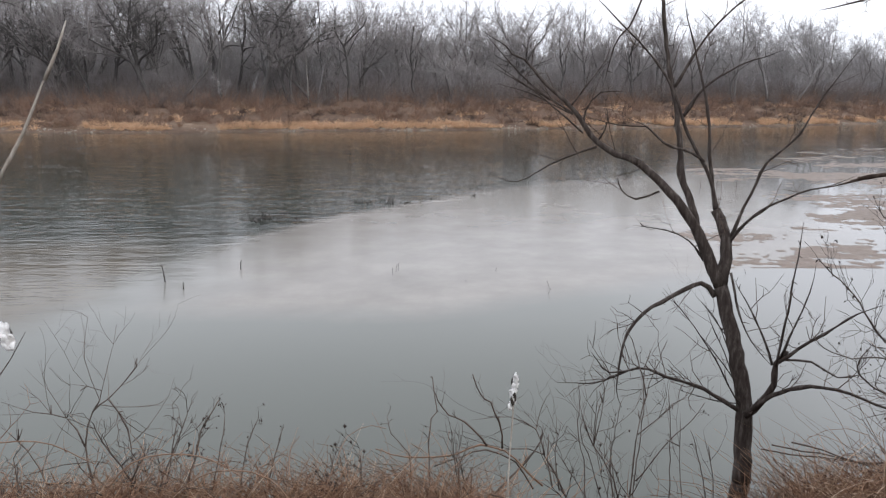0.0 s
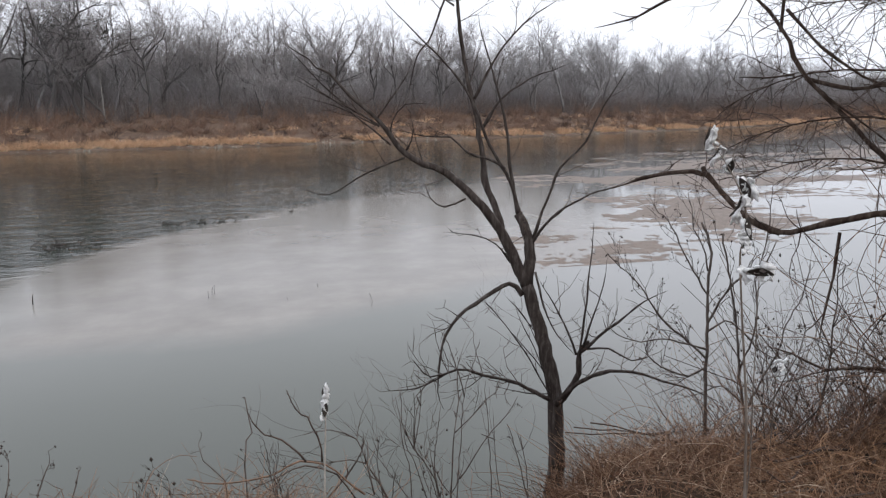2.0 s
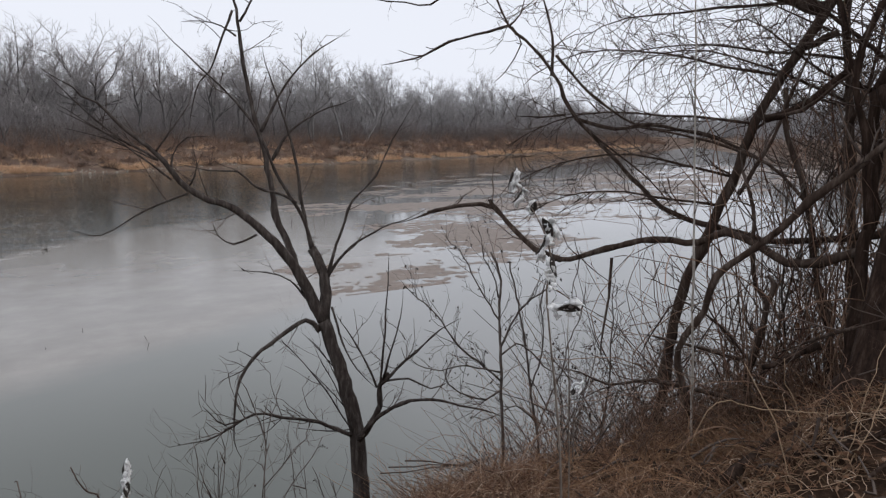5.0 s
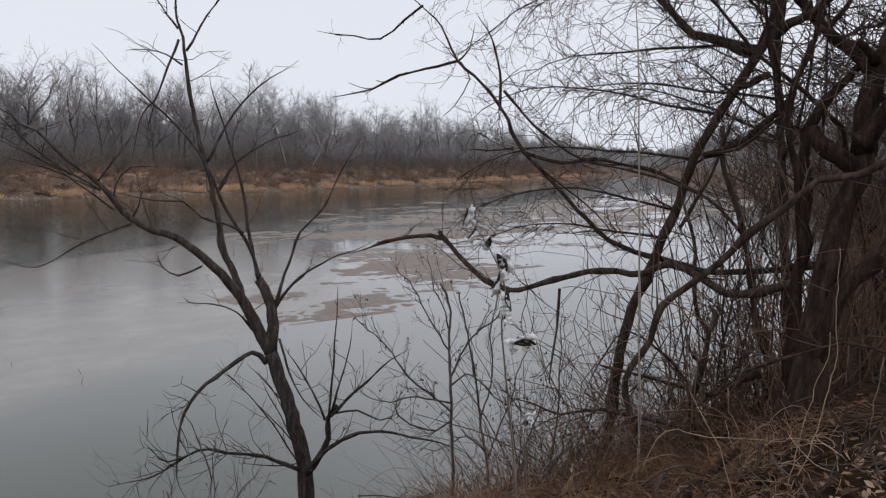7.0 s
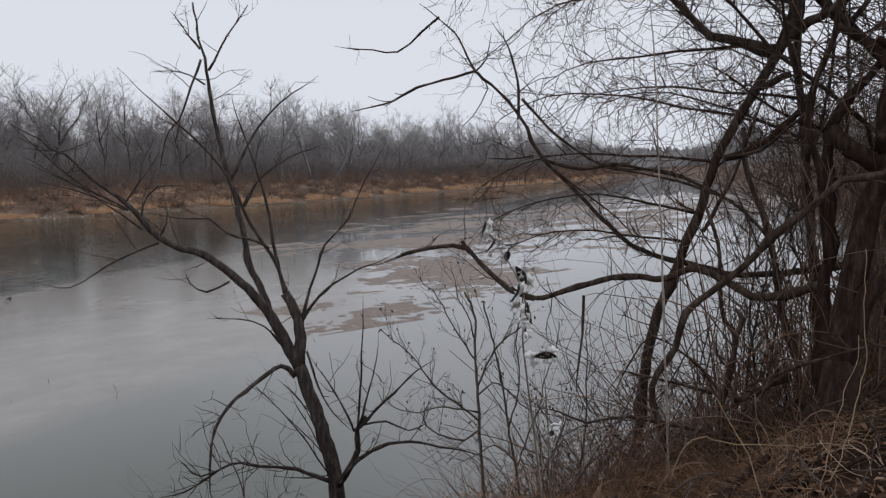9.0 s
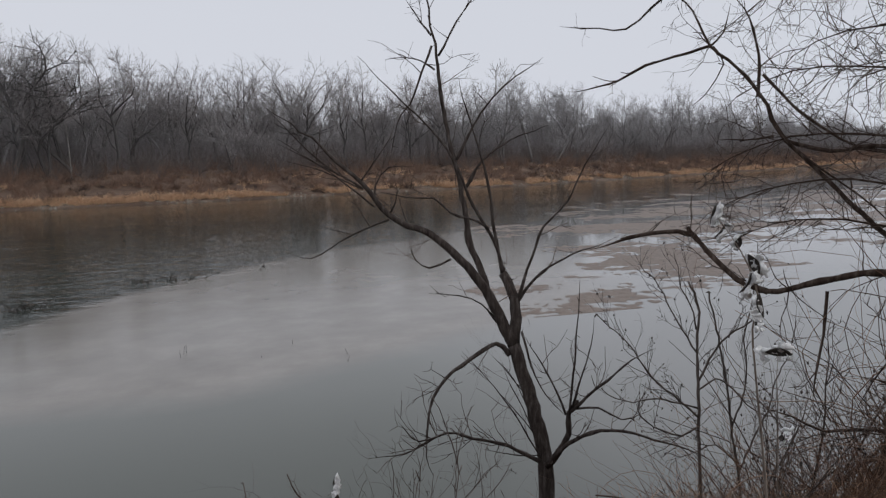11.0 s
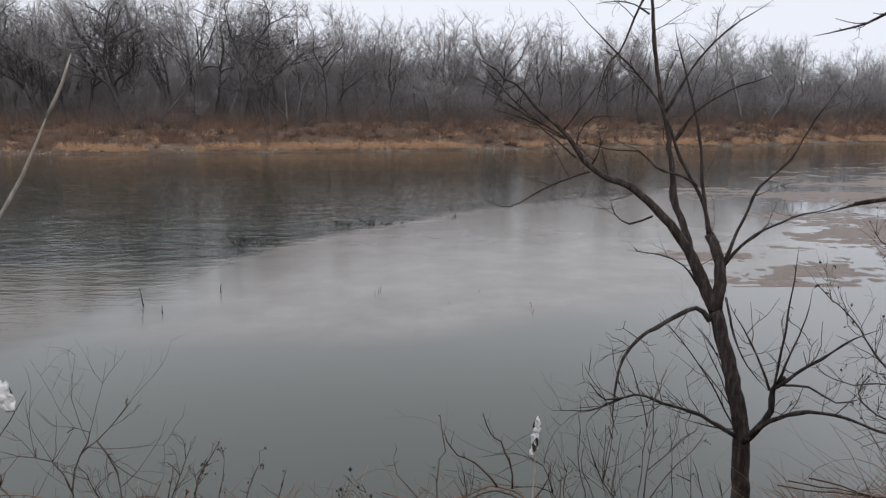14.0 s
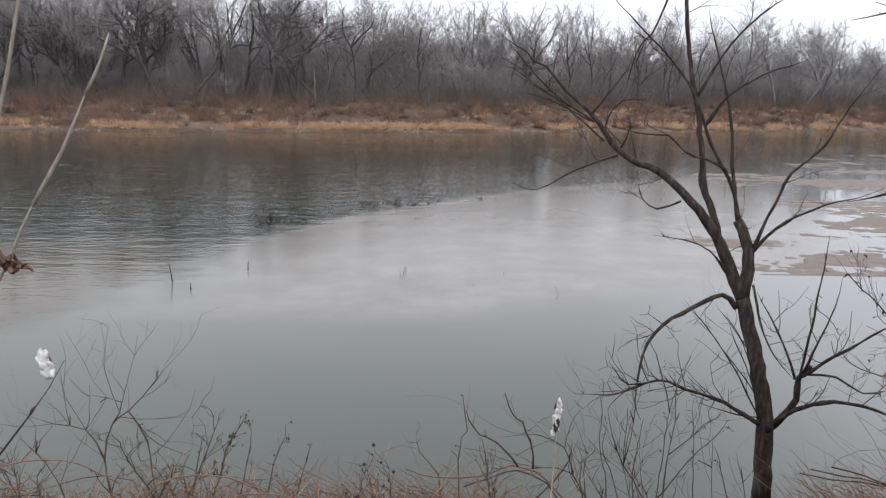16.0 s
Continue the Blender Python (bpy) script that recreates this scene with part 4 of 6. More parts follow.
limb(tree, "limb", 0.024, 0.018, (4.385, 5.70, 6.64), (4.33, 5.83, 6.66), (4.23, 6.07, 6.63), (4.13, 6.31, 6.57), (4.10, 6.38, 6.55))
limb(tree, "limb", 0.012, 0.007, (4.21, 6.10, 6.63), (4.08, 6.42, 6.52), (3.95, 6.72, 6.42), twigs=1)
limb(tree, "limb", 0.009, 0.004, (4.22, 6.26, 6.59), (4.29, 6.16, 6.64), (4.34, 6.09, 6.73), twigs=1)
limb(tree, "limb", 0.013, 0.009, (4.77, 4.60, 6.30), (4.73, 4.58, 5.98), (4.66, 4.58, 5.52), twigs=1)
tree = thing("tree", (5.9, 2.6, 5.2), "arching dark bare tree reaching out over the water", "tree")
BARKS[tree.name] = BARK_DARK
limb(tree, "trunk_base", 0.049, 0.039, (5.95, 2.55, 5.0), (5.85, 2.65, 5.9), (5.65, 2.82, 6.65))
limb(tree, "trunk", 0.029, 0.012, (5.65, 2.82, 6.65), (5.43, 3.47, 6.51), (5.27, 3.89, 6.56), (5.12, 4.26, 6.64), (5.04, 4.48, 6.79), (4.93, 4.82, 7.12), (4.80, 5.17, 7.48), (4.77, 5.34, 7.78), (4.69, 5.56, 8.02), (4.60, 5.79, 8.23), (4.55, 5.97, 8.56), (4.46, 6.19, 8.76), (4.39, 6.37, 8.92), twigs=3)
limb(tree, "limb", 0.015, 0.009, (4.67, 5.88, 8.25), (4.54, 6.02, 8.20), (4.29, 6.30, 8.13), (4.12, 6.49, 8.01), (3.84, 6.81, 7.94), twigs=2)
limb(tree, "limb", 0.013, 0.006, (4.50, 6.21, 8.78), (4.37, 6.35, 8.65), (4.22, 6.52, 8.48), (4.05, 6.73, 8.52), (3.80, 7.04, 8.59), twigs=1)
limb(tree, "limb", 0.015, 0.006, (4.80, 5.43, 7.78), (4.82, 5.46, 8.12), (4.80, 5.55, 8.42), (4.73, 5.71, 8.67), twigs=1)
limb(tree, "limb", 0.014, 0.007, (4.82, 5.40, 7.95), (4.91, 5.09, 7.64), (5.00, 4.77, 7.41), (5.08, 4.54, 7.32), (5.21, 4.17, 7.29), (5.32, 3.82, 7.18), twigs=2)
limb(tree, "limb", 0.018, 0.012, (4.86, 5.18, 7.41), (4.97, 4.82, 7.32), (5.07, 4.53, 7.35), (5.16, 4.21, 7.29), (5.26, 3.85, 7.18), (5.34, 3.44, 6.96), twigs=4)
limb(tree, "limb", 0.011, 0.004, (4.87, 5.32, 7.45), (4.74, 5.51, 7.43), (4.62, 5.68, 7.44), twigs=1)
limb(tree, "limb", 0.011, 0.005, (4.85, 5.02, 7.31), (4.91, 4.85, 7.19), (5.05, 4.49, 6.91), (5.12, 4.27, 6.68), twigs=2)
limb(tree, "limb", 0.011, 0.004, (4.63, 5.85, 8.23), (4.70, 5.75, 8.34), (4.73, 5.71, 8.57), twigs=1)
limb(tree, "limb", 0.008, 0.004, (4.65, 5.82, 8.23), (4.68, 5.72, 8.07), (4.57, 5.80, 7.83), (4.49, 5.87, 7.74), twigs=1)
limb(tree, "limb", 0.013, 0.009, (5.20, 3.26, 6.83), (5.15, 3.50, 7.06), (5.03, 3.87, 7.22), (4.90, 4.25, 7.30), (4.78, 4.56, 7.35), twigs=2)
tree = thing("sapling", (4.4, 3.39, 5.0), "twisted bare sapling with a bent grey stem", "sapling")
BARKS[tree.name] = BARK_DARK
limb(tree, "trunk_base", 0.028, 0.031, (4.4, 3.36, 4.75), (4.4, 3.38, 5.17))
limb(tree, "trunk", 0.023, 0.027, (4.40, 3.37, 5.12), (4.30, 3.40, 5.60), (4.22, 3.42, 5.91), (4.27, 3.26, 6.20), (4.27, 3.20, 6.43), (4.32, 3.08, 6.56), (4.40, 2.88, 6.74), (4.45, 2.74, 6.91), (4.51, 2.57, 7.07), (4.56, 2.42, 7.23), (4.63, 2.24, 7.26), (4.70, 2.05, 7.38), twigs=14)
tree = thing("sapling", (4.83, 3.3, 4.9), "broken sapling with a short snapped stub", "sapling")
BARKS[tree.name] = BARK_DARK
limb(tree, "trunk", 0.027, 0.016, (4.82, 3.27, 5.12), (4.84, 3.34, 5.42), (4.87, 3.36, 5.69), (4.95, 3.34, 6.01), (4.97, 3.34, 6.16), (4.95, 3.41, 6.24), (4.96, 3.46, 6.47), (4.99, 3.50, 6.79), (4.97, 3.58, 7.02), twigs=12)
limb(tree, "limb", 0.022, 0.018, (4.84, 3.25, 6.18), (4.86, 3.22, 6.30), (4.84, 3.25, 6.37), twigs=0)
tree = thing("sapling", (5.4, 3.15, 5.0), "dark upright sapling in the thicket", "sapling")
BARKS[tree.name] = BARK_DARK
limb(tree, "trunk_base", 0.030, 0.033, (5.42, 3.1, 4.9), (5.41, 3.15, 5.9))
limb(tree, "trunk", 0.025, 0.023, (5.40, 3.14, 5.94), (5.38, 3.25, 6.25), (5.38, 3.32, 6.61), (5.37, 3.41, 6.98), (5.34, 3.51, 7.26), (5.35, 3.56, 7.59), twigs=10)
limb(tree, "limb", 0.010, 0.012, (4.55, 3.14, 7.38), (4.61, 2.94, 7.41), (4.65, 2.78, 7.54), (4.68, 2.60, 7.66), twigs=4)
tree = thing("sapling", (4.1, 3.24, 5.2), "thin pale straight sapling pole", "sapling")
BARKS[tree.name] = STALK
limb(tree, "trunk", 0.009, 0.005, (4.14, 3.21, 5.36), (4.16, 3.27, 6.29), (4.18, 3.32, 6.99), (4.20, 3.37, 7.69), (4.21, 3.43, 8.38), (4.22, 3.44, 8.59), twigs=10)
tree = thing("fallen_branch", (4.5, 3.3, 5.3), "grey fallen branch lodged in the brush", "branch")
BARKS[tree.name] = BARK_DARK
limb(tree, "limb", 0.020, 0.006, (4.71, 3.09, 5.52), (4.50, 3.38, 5.60), (4.29, 3.69, 5.63), (4.13, 3.92, 5.56), (4.01, 4.08, 5.62), (3.89, 4.26, 5.64), twigs=6)
limb(tree, "limb", 0.011, 0.005, (4.95, 3.44, 5.74), (4.83, 3.61, 5.97), (4.69, 3.81, 6.11), (4.60, 3.94, 5.93), (4.51, 4.07, 5.57), twigs=6)
tree = thing("fallen_branch", (4.5, 3.3, 5.3), "dead forked branch lying across the brush", "branch")
BARKS[tree.name] = BARK_DARK
limb(tree, "limb", 0.015, 0.009, (4.76, 3.36, 5.79), (4.67, 3.67, 5.81), (4.56, 4.00, 5.84), twigs=5)
limb(tree, "limb", 0.007, 0.012, (4.52, 1.97, 6.36), (4.49, 2.18, 6.38), (4.46, 2.41, 6.28), (4.43, 2.62, 6.17), (4.39, 2.85, 6.02), twigs=5)

# ---- slope thicket ----
def slope(n, x0, x1, y0, y1):
    x, y = rng.uniform(x0, x1, n), rng.uniform(y0, y1, n)
    return np.stack([x, y, land(x, y)], -1)


def tufts(name, mat, centres, per, size, tall, spread, radius, label, category="grass", arch=0.30, segs=3):
    g = Geo()
    p = np.repeat(centres, per, 0)
    p[:, :2] += rng.normal(0, size, (len(p), 2))
    p[:, 2] = land(p[:, 0], p[:, 1])
    n = len(p)
    h = rng.uniform(*tall, n)
    off = rng.normal(0, spread, (n, 2)) * h[:, None]
    tips = p + np.concatenate([off, (h * rng.uniform(0.45, 1, n))[:, None]], 1)
    up = np.concatenate([rng.normal(0, arch, (n, 2)) * h[:, None], (h * rng.uniform(0.05, 0.45, n))[:, None]], 1)
    g.rods(p - np.array([0, 0, 0.03]), tips, up, rng.uniform(*radius, n), 0.4, 3, segs)
    return single(name, g, mat, label, category, "stuff")


tufts("dry_grass", GRASS, slope(600, -4.2, 4.6, 2.3, 3.9), 15, 0.10, (0.04, 0.15), 1.1, (0.0012, 0.0032), "matted rusty dry grass on the bank crest", segs=2)
tufts("crest_grass", GRASS, np.concatenate([slope(190, -1.1, 1.0, 3.1, 3.7), slope(60, -2.2, 1.3, 3.1, 3.6), slope(110, 2.0, 3.0, 3.2, 3.9)]), 15, 0.10, (0.06, 0.27), 0.85, (0.0012, 0.0028), "fine reddish dead grass along the bank crest", arch=0.5)
tufts("bank_canes", CANE, slope(60, -4.5, 2.9, 2.6, 4.0), 5, 0.16, (0.12, 0.32), 0.9, (0.0012, 0.0028), "tangled arching leafless canes", "brambles", 0.5)
tufts("thicket_stems", TWIG, slope(70, 4.8, 13.0, 2.6, 6.0), 4, 0.22, (0.5, 1.9), 0.5, (0.003, 0.008), "thin bare stems crowding the bank thicket", "shrubs", 0.10)
tufts("thicket_grass", TWIG, slope(90, 5.2, 8.5, 1.0, 4.2), 9, 0.14, (0.2, 0.8), 0.7, (0.0016, 0.0036), "rusty dry grass behind the old tree")
tufts("curled_grass", GRASS, slope(330, 2.7, 4.4, 2.2, 3.6), 9, 0.12, (0.05, 0.17), 0.9, (0.0014, 0.0036), "curled rusty dry grass below the old tree", arch=0.6, segs=2)


def tangle(name, mat, n, box, long_, rise, radius, label, curl=0.35):
    """Thin vines and shoots that wander, loop and droop."""
    g = Geo()
    for p in slope(n, *box):
        a, L = rng.uniform(0, 6.28), rng.uniform(*long_)
        up, turn = rng.uniform(0.2, 1.0) * rise, rng.normal(0, curl)
        q, pts = p - np.array([0, 0, 0.03]), []
        droop = rng.uniform(0.06, 0.30)
        for i in range(10):
            pts.append(q)
            q = q + unit(np.array([math.cos(a), math.sin(a), up])) * L / 9
            if q[2] < land(q[0], q[1]):
                q = np.array([q[0], q[1], float(land(q[0], q[1])) + 0.02])
            a += turn + rng.normal(0, 0.25)
            up += rng.normal(-droop, 0.15)
        r = rng.uniform(*radius)
        g.tube(pts, np.linspace(r, r * 0.45, 10), 4, cap=False)
    single(name, g, mat, label, "vines", "stuff")


tangle("vine_tangle", CANE, 230, (4.4, 6.4, 2.6, 4.2), (0.5, 1.8), 2.2, (0.0018, 0.0055), "wandering thin reddish vines round the old tree")
tangle("hanging_vines", CANE, 160, (4.8, 7.2, 3.1, 5.2), (1.0, 2.8), 3.4, (0.002, 0.006), "reddish vines hanging in the thicket", 0.4)
tangle("climbing_vines", CANE, 120, (4.9, 5.8, 2.3, 3.2), (1.4, 3.2), 4.5, (0.0022, 0.0055), "reddish vines climbing round the old tree", 0.22)
tangle("curled_vines", TANGRASS, 300, (3.0, 4.7, 2.0, 3.4), (0.2, 0.6), 0.7, (0.0012, 0.0028), "pale curling dead vines at the foot of the old tree", 0.7)
tangle("dead_vines", GRASS, 110, (3.1, 5.4, 1.6, 3.6), (0.2, 0.6), 0.7, (0.0014, 0.0032), "pale dry curling vines before the old tree")
tangle("pale_stalks", PALESTEM, 240, (2.2, 4.2, 1.8, 3.6), (0.15, 0.55), 0.7, (0.0014, 0.0032), "pale dry stalks among the matted grass", 0.5)
tangle("crest_vines", CANE, 520, (-4.2, 3.6, 2.5, 3.5), (0.25, 0.8), 0.8, (0.0014, 0.0034), "curled brown shoots along the bank crest", 0.5)
tangle("crest_straw", GRASS, 900, (-3.5, 3.4, 2.6, 3.5), (0.15, 0.6), 0.6, (0.0011, 0.0026), "curled pale straw on the bank crest", 0.8)


tangle("slope_shoots", CANE, 420, (3.3, 5.6, 3.2, 4.6), (0.4, 1.2), 2.0, (0.0013, 0.0034), "thin reddish shoots tangled below the crest", 0.45)
tangle("golden_vines", GOLDGRASS, 520, (2.8, 4.5, 2.3, 3.6), (0.2, 0.7), 0.9, (0.0012, 0.0026), "curling golden dead vines in a mat below the old tree", 0.8)
tangle("matted_vines", GOLDGRASS, 650, (3.0, 4.2, 2.8, 3.7), (0.15, 0.55), 1.3, (0.0013, 0.0028), "matted golden-brown dead vines on the crest edge", 0.8)
tufts("slope_brush", CANE, slope(150, 3.2, 5.4, 3.1, 4.5), 7, 0.13, (0.25, 0.85), 0.45, (0.0011, 0.0028), "dense thin reddish brush below the crest", "brush", 0.25)
tufts("vine_canes", CANE, slope(26, 4.7, 6.6, 2.6, 3.8), 4, 0.15, (1.2, 3.0), 0.16, (0.004, 0.008), "thin reddish vine canes climbing by the old tree", "vines", 0.12)


def fallen_twigs():
    """Thin broken twigs and canes lying about on the crest."""
    g = Geo()
    p = np.concatenate([slope(330, 3.0, 7.0, 0.8, 3.6), slope(160, -4.0, 1.8, 2.3, 3.6)])
    n = len(p)
    a, h = rng.uniform(0, 6.28, n), rng.uniform(0.12, 0.45, n)
    q = p + np.stack([np.cos(a) * h, np.sin(a) * h * 0.6, np.zeros(n)], -1)
    q[:, 2] = land(q[:, 0], q[:, 1])
    lift = rng.uniform(0.02, 0.14, (n, 1)) * np.array([0, 0, 1])
    g.rods(p + lift, q + rng.uniform(0.02, 0.16, (n, 1)) * np.array([0, 0, 1]), rng.normal(0, 0.05, (n, 3)), np.where(p[:, 0] > 3.0, rng.uniform(0.002, 0.010, n), rng.uniform(0.0015, 0.004, n)), 0.5, 4, 3)
    single("fallen_twigs", g, TWIG, "broken dark twigs lying on the bank", "twigs", "stuff")


fallen_twigs()


def ground_branch(label, r0, r1, *pts, twigs=0):
    ob = thing("fallen_branch", pts[0], label, "branch")
    BARKS[ob.name] = BARK_OLD
    limb(ob, "limb", r0, r1, *pts, twigs=twigs)


ground_branch("thick rotting branch half buried in dead grass", 0.030, 0.022, (3.42, 2.42, 5.66), (3.73, 2.45, 5.73), (4.02, 2.47, 5.80))
ground_branch("long grey dead branch on the leaf-strewn slope", 0.022, 0.014, (3.80, 2.20, 5.78), (4.11, 2.12, 5.86), (4.40, 2.04, 5.93), (4.75, 1.97, 6.00), twigs=3)
ground_branch("dark dead branch lying on the slope", 0.017, 0.010, (3.70, 2.30, 5.74), (4.11, 2.20, 5.85), (4.45, 2.14, 5.93), twigs=3)
ground_branch("broken stick among fallen leaves", 0.013, 0.008, (3.98, 2.06, 5.89), (4.30, 2.02, 5.95), (4.62, 2.00, 6.00), twigs=2)
ground_branch("thin forked stick among fallen leaves", 0.011, 0.006, (3.72, 1.92, 5.82), (3.98, 1.93, 5.88), (4.30, 1.95, 5.96), twigs=4)
ground_branch("snapped grey stub leaning on the old tree", 0.026, 0.020, (4.66, 2.75, 6.05), (4.45, 2.84, 5.98), (4.34, 2.90, 5.93))


def long_vine(label, r0, *pts):
    ob = thing("vine", pts[0], label, "vine", "dead vines")
    g = Geo()
    path = spline(pts, 0.05)
    path[1:-1] += rng.normal(0, 0.004, path[1:-1].shape)
    g.tube(path, np.linspace(r0, r0 * 0.6, len(path)), 6)
    part("stem", g, TANGRASS, ob)


long_vine("pale dry vine hanging down the old trunk", 0.0030, (3.80, 2.06, 5.78), (3.97, 2.05, 6.00), (4.08, 2.05, 6.23), (4.16, 2.06, 6.38), (4.21, 2.10, 6.60), (4.28, 2.14, 6.90))
long_vine("pale dry vine curling by the old trunk", 0.0025, (3.80, 2.07, 5.80), (3.88, 2.07, 6.01), (3.98, 2.08, 6.19), (4.06, 2.09, 6.28), (4.16, 2.10, 6.38), (4.22, 2.13, 6.48))
long_vine("straight pale stalk leaning over the slope", 0.0028, (3.60, 2.20, 5.70), (3.63, 2.32, 5.94), (3.64, 2.41, 6.05), (3.64, 2.51, 6.18))
long_vine("looped pale vine over the dead grass", 0.0026, (3.28, 2.50, 5.85), (3.33, 2.46, 6.02), (3.44, 2.43, 6.05), (3.59, 2.36, 6.00), (3.77, 2.26, 5.99), (3.94, 2.18, 5.96), (4.01, 2.18, 6.00), (4.00, 2.23, 6.05))
long_vine("drooping pale vine below the sapling", 0.0024, (3.62, 2.29, 6.26), (3.67, 2.31, 6.13), (3.78, 2.30, 5.97), (3.82, 2.33, 5.76))
long_vine("bleached stalk standing on the slope", 0.0030, (4.38, 1.98, 5.90), (4.30, 1.94, 6.10), (4.25, 1.91, 6.23), (4.22, 1.87, 6.41))


def bramble(at, reach, turn, label="long arching reddish bramble cane"):
    """One arching cane with side shoots."""
    ob = thing("bramble", at, label, "bramble", "brambles")
    a = math.radians(turn)
    d = np.array([math.cos(a), math.sin(a) * 0.6, 0])
    b = np.array(at)
    pts = spline([b - (0, 0, 0.05), b + d * reach * 0.3 + (0, 0, reach * 0.33), b + d * reach * 0.7 + (0, 0, reach * 0.36), b + d * reach + (0, 0, reach * 0.18)], 0.06)
    g = Geo()
    g.tube(pts, np.linspace(0.0042, 0.0018, len(pts)), 6)
    for j in range(2, len(pts), 2):
        sprig(g, pts[j], unit(rng.normal(0, 1, 3) + (0, 0, 0.8)), rng.uniform(0.06, 0.22), 0.0022, 1)
    part("cane", g, CANE, ob)


def leaf_litter(name, mat, p, size, label):
    """Curled, cupped leaves with a raised rib, lying at all angles."""
    g = Geo()
    for q in p:
        s = rng.uniform(*size)
        a, tilt = rng.uniform(0, 6.28), rng.normal(0, 0.40, 2)
        cup = rng.uniform(0.1, 0.5)
        pts = np.array([(-1, 0, 0), (-0.35, -0.42, cup), (0.35, -0.46, cup), (1.05, 0, 0.25), (0.35, 0.46, cup), (-0.35, 0.42, cup), (-0.3, 0, 0.05), (0.4, 0, 0.08)]) * s
        pts[:, 2] += pts[:, 0] * tilt[0] + pts[:, 1] * tilt[1]
        c, d = math.cos(a), math.sin(a)
        v = np.stack([pts[:, 0] * c - pts[:, 1] * d, pts[:, 0] * d + pts[:, 1] * c, pts[:, 2]], -1) + q + np.array([0, 0, rng.uniform(0.01, 0.06)])
        g.add(v, [(0, 1, 6), (1, 2, 7, 6), (2, 3, 7), (3, 4, 7), (4, 5, 6, 7), (5, 0, 6)])
    single(name, g, mat, label, "leaves", "stuff", smooth=False)


leaf_litter("leaf_litter", LEAF, np.concatenate([slope(1100, 3.3, 7.0, 0.8, 3.0), slope(900, 3.4, 5.6, 0.7, 2.3), slope(300, -4, 3.5, 2.2, 3.6)]), (0.010, 0.027), "curled brown fallen leaves")
leaf_litter("pale_leaf_litter", LEAFPALE, np.concatenate([slope(230, 3.3, 4.4, 1.2, 1.85), slope(110, 3.7, 4.25, 1.55, 1.95)]), (0.013, 0.027), "pale tan fallen leaves in a drift on the path edge")


def shrub(name, at, tall, stems_, label, seed_heads=0, lean=(0, 0), depth=2, thick=0.004, mat=None):
    """A small leafless shrub: several forked stems, some with dry seed heads."""
    ob = thing(name, at, label, "shrub")
    for i in range(stems_):
        g = Geo()
        d = unit(np.array([rng.normal(lean[0], 0.25), rng.normal(lean[1], 0.2), 1.0]))
        base = np.array(at) + np.array([rng.normal(0, 0.04), rng.normal(0, 0.04), -0.08])
        n = 7
        L = tall * rng.uniform(0.7, 1.0)
        pts = [base]
        for k in range(n):
            d = unit(d + rng.normal(0, 0.10, 3))
            pts.append(pts[-1] + d * L / n)
        g.tube(pts, np.linspace(thick * 1.25, thick * 0.45, n + 1), 5)
        TIPS.clear()
        for k in range(2, n + 1):
            for j in range(2):
                side = unit(np.array([*rng.normal(0, 1, 2), rng.normal(0.5, 0.4)]))
                sprig(g, pts[k], unit(d + side), L * rng.uniform(0.12, 0.34), thick * 0.45, depth - 1, 0.3, 0.4)
        part("stem", g, mat or SHRUB, ob)
        if seed_heads:
            s = Geo()
            for j in range(seed_heads):
                q = TIPS[int(rng.integers(0, len(TIPS)))]
                r = rng.uniform(0.004, 0.010)
                s.add(np.array([(r, 0, 0), (-r, 0, 0), (0, r, 0), (0, -r, 0), (0, 0, 1.6 * r), (0, 0, -1.4 * r)]) + q, [(0, 2, 4), (2, 1, 4), (1, 3, 4), (3, 0, 4), (2, 0, 5), (1, 2, 5), (3, 1, 5), (0, 3, 5)])
            part("seed_growth", s, SEED, ob)["kind"] = "stuff"
    return ob


def on(x, y):
    return (x, y, float(land(x, y)))


for x, y, reach, turn in ((1.35, 2.9, 0.75, 165), (1.5, 2.95, 0.6, 150), (1.1, 2.9, 0.55, 20), (-0.9, 3.1, 0.7, 10), (-1.6, 3.0, 0.8, 30), (0.1, 3.0, 0.6, 170), (3.0, 3.1, 0.5, 160), (3.6, 2.9, 0.45, 20), (3.9, 2.6, 0.5, 150), (4.3, 2.2, 0.45, 170), (2.7, 3.2, 0.7, 15), (-2.4, 3.0, 0.8, 10)):
    bramble(on(x, y), reach, turn)
shrub("shrub", on(-0.75, 3.35), 0.62, 3, "forked bare shrub on the bank crest", depth=3, thick=0.005, lean=(0.1, 0))
shrub("shrub", on(-1.35, 3.3), 0.5, 4, "thin bare shrub on the bank crest", lean=(-0.1, 0))
shrub("weed", on(0.15, 3.5), 0.38, 4, "low dry weed with dark seed heads", 10)
shrub("shrub", on(0.75, 3.55), 0.55, 3, "grey forked shrub at the bank edge", lean=(-0.1, 0))
shrub("shrub", on(1.75, 4.3), 1.0, 3, "tall thin bare shrub with few buds", 5)
shrub("weed", on(3.4, 3.5), 1.0, 4, "dense brown weed with seed heads", 18, depth=3)
shrub("shrub", on(3.7, 3.9), 1.3, 4, "dense bare shrub on the slope", 6, depth=3)
shrub("shrub", on(4.6, 4.6), 1.6, 3, "tall dense bare shrub on the slope", depth=3, thick=0.010)
shrub("shrub", on(5.6, 3.6), 1.9, 3, "tall dense bare shrub beside the old tree", depth=3, thick=0.012)
shrub("shrub", on(6.3, 2.6), 2.4, 3, "tall bare shrub beside the old tree", depth=3, thick=0.012)


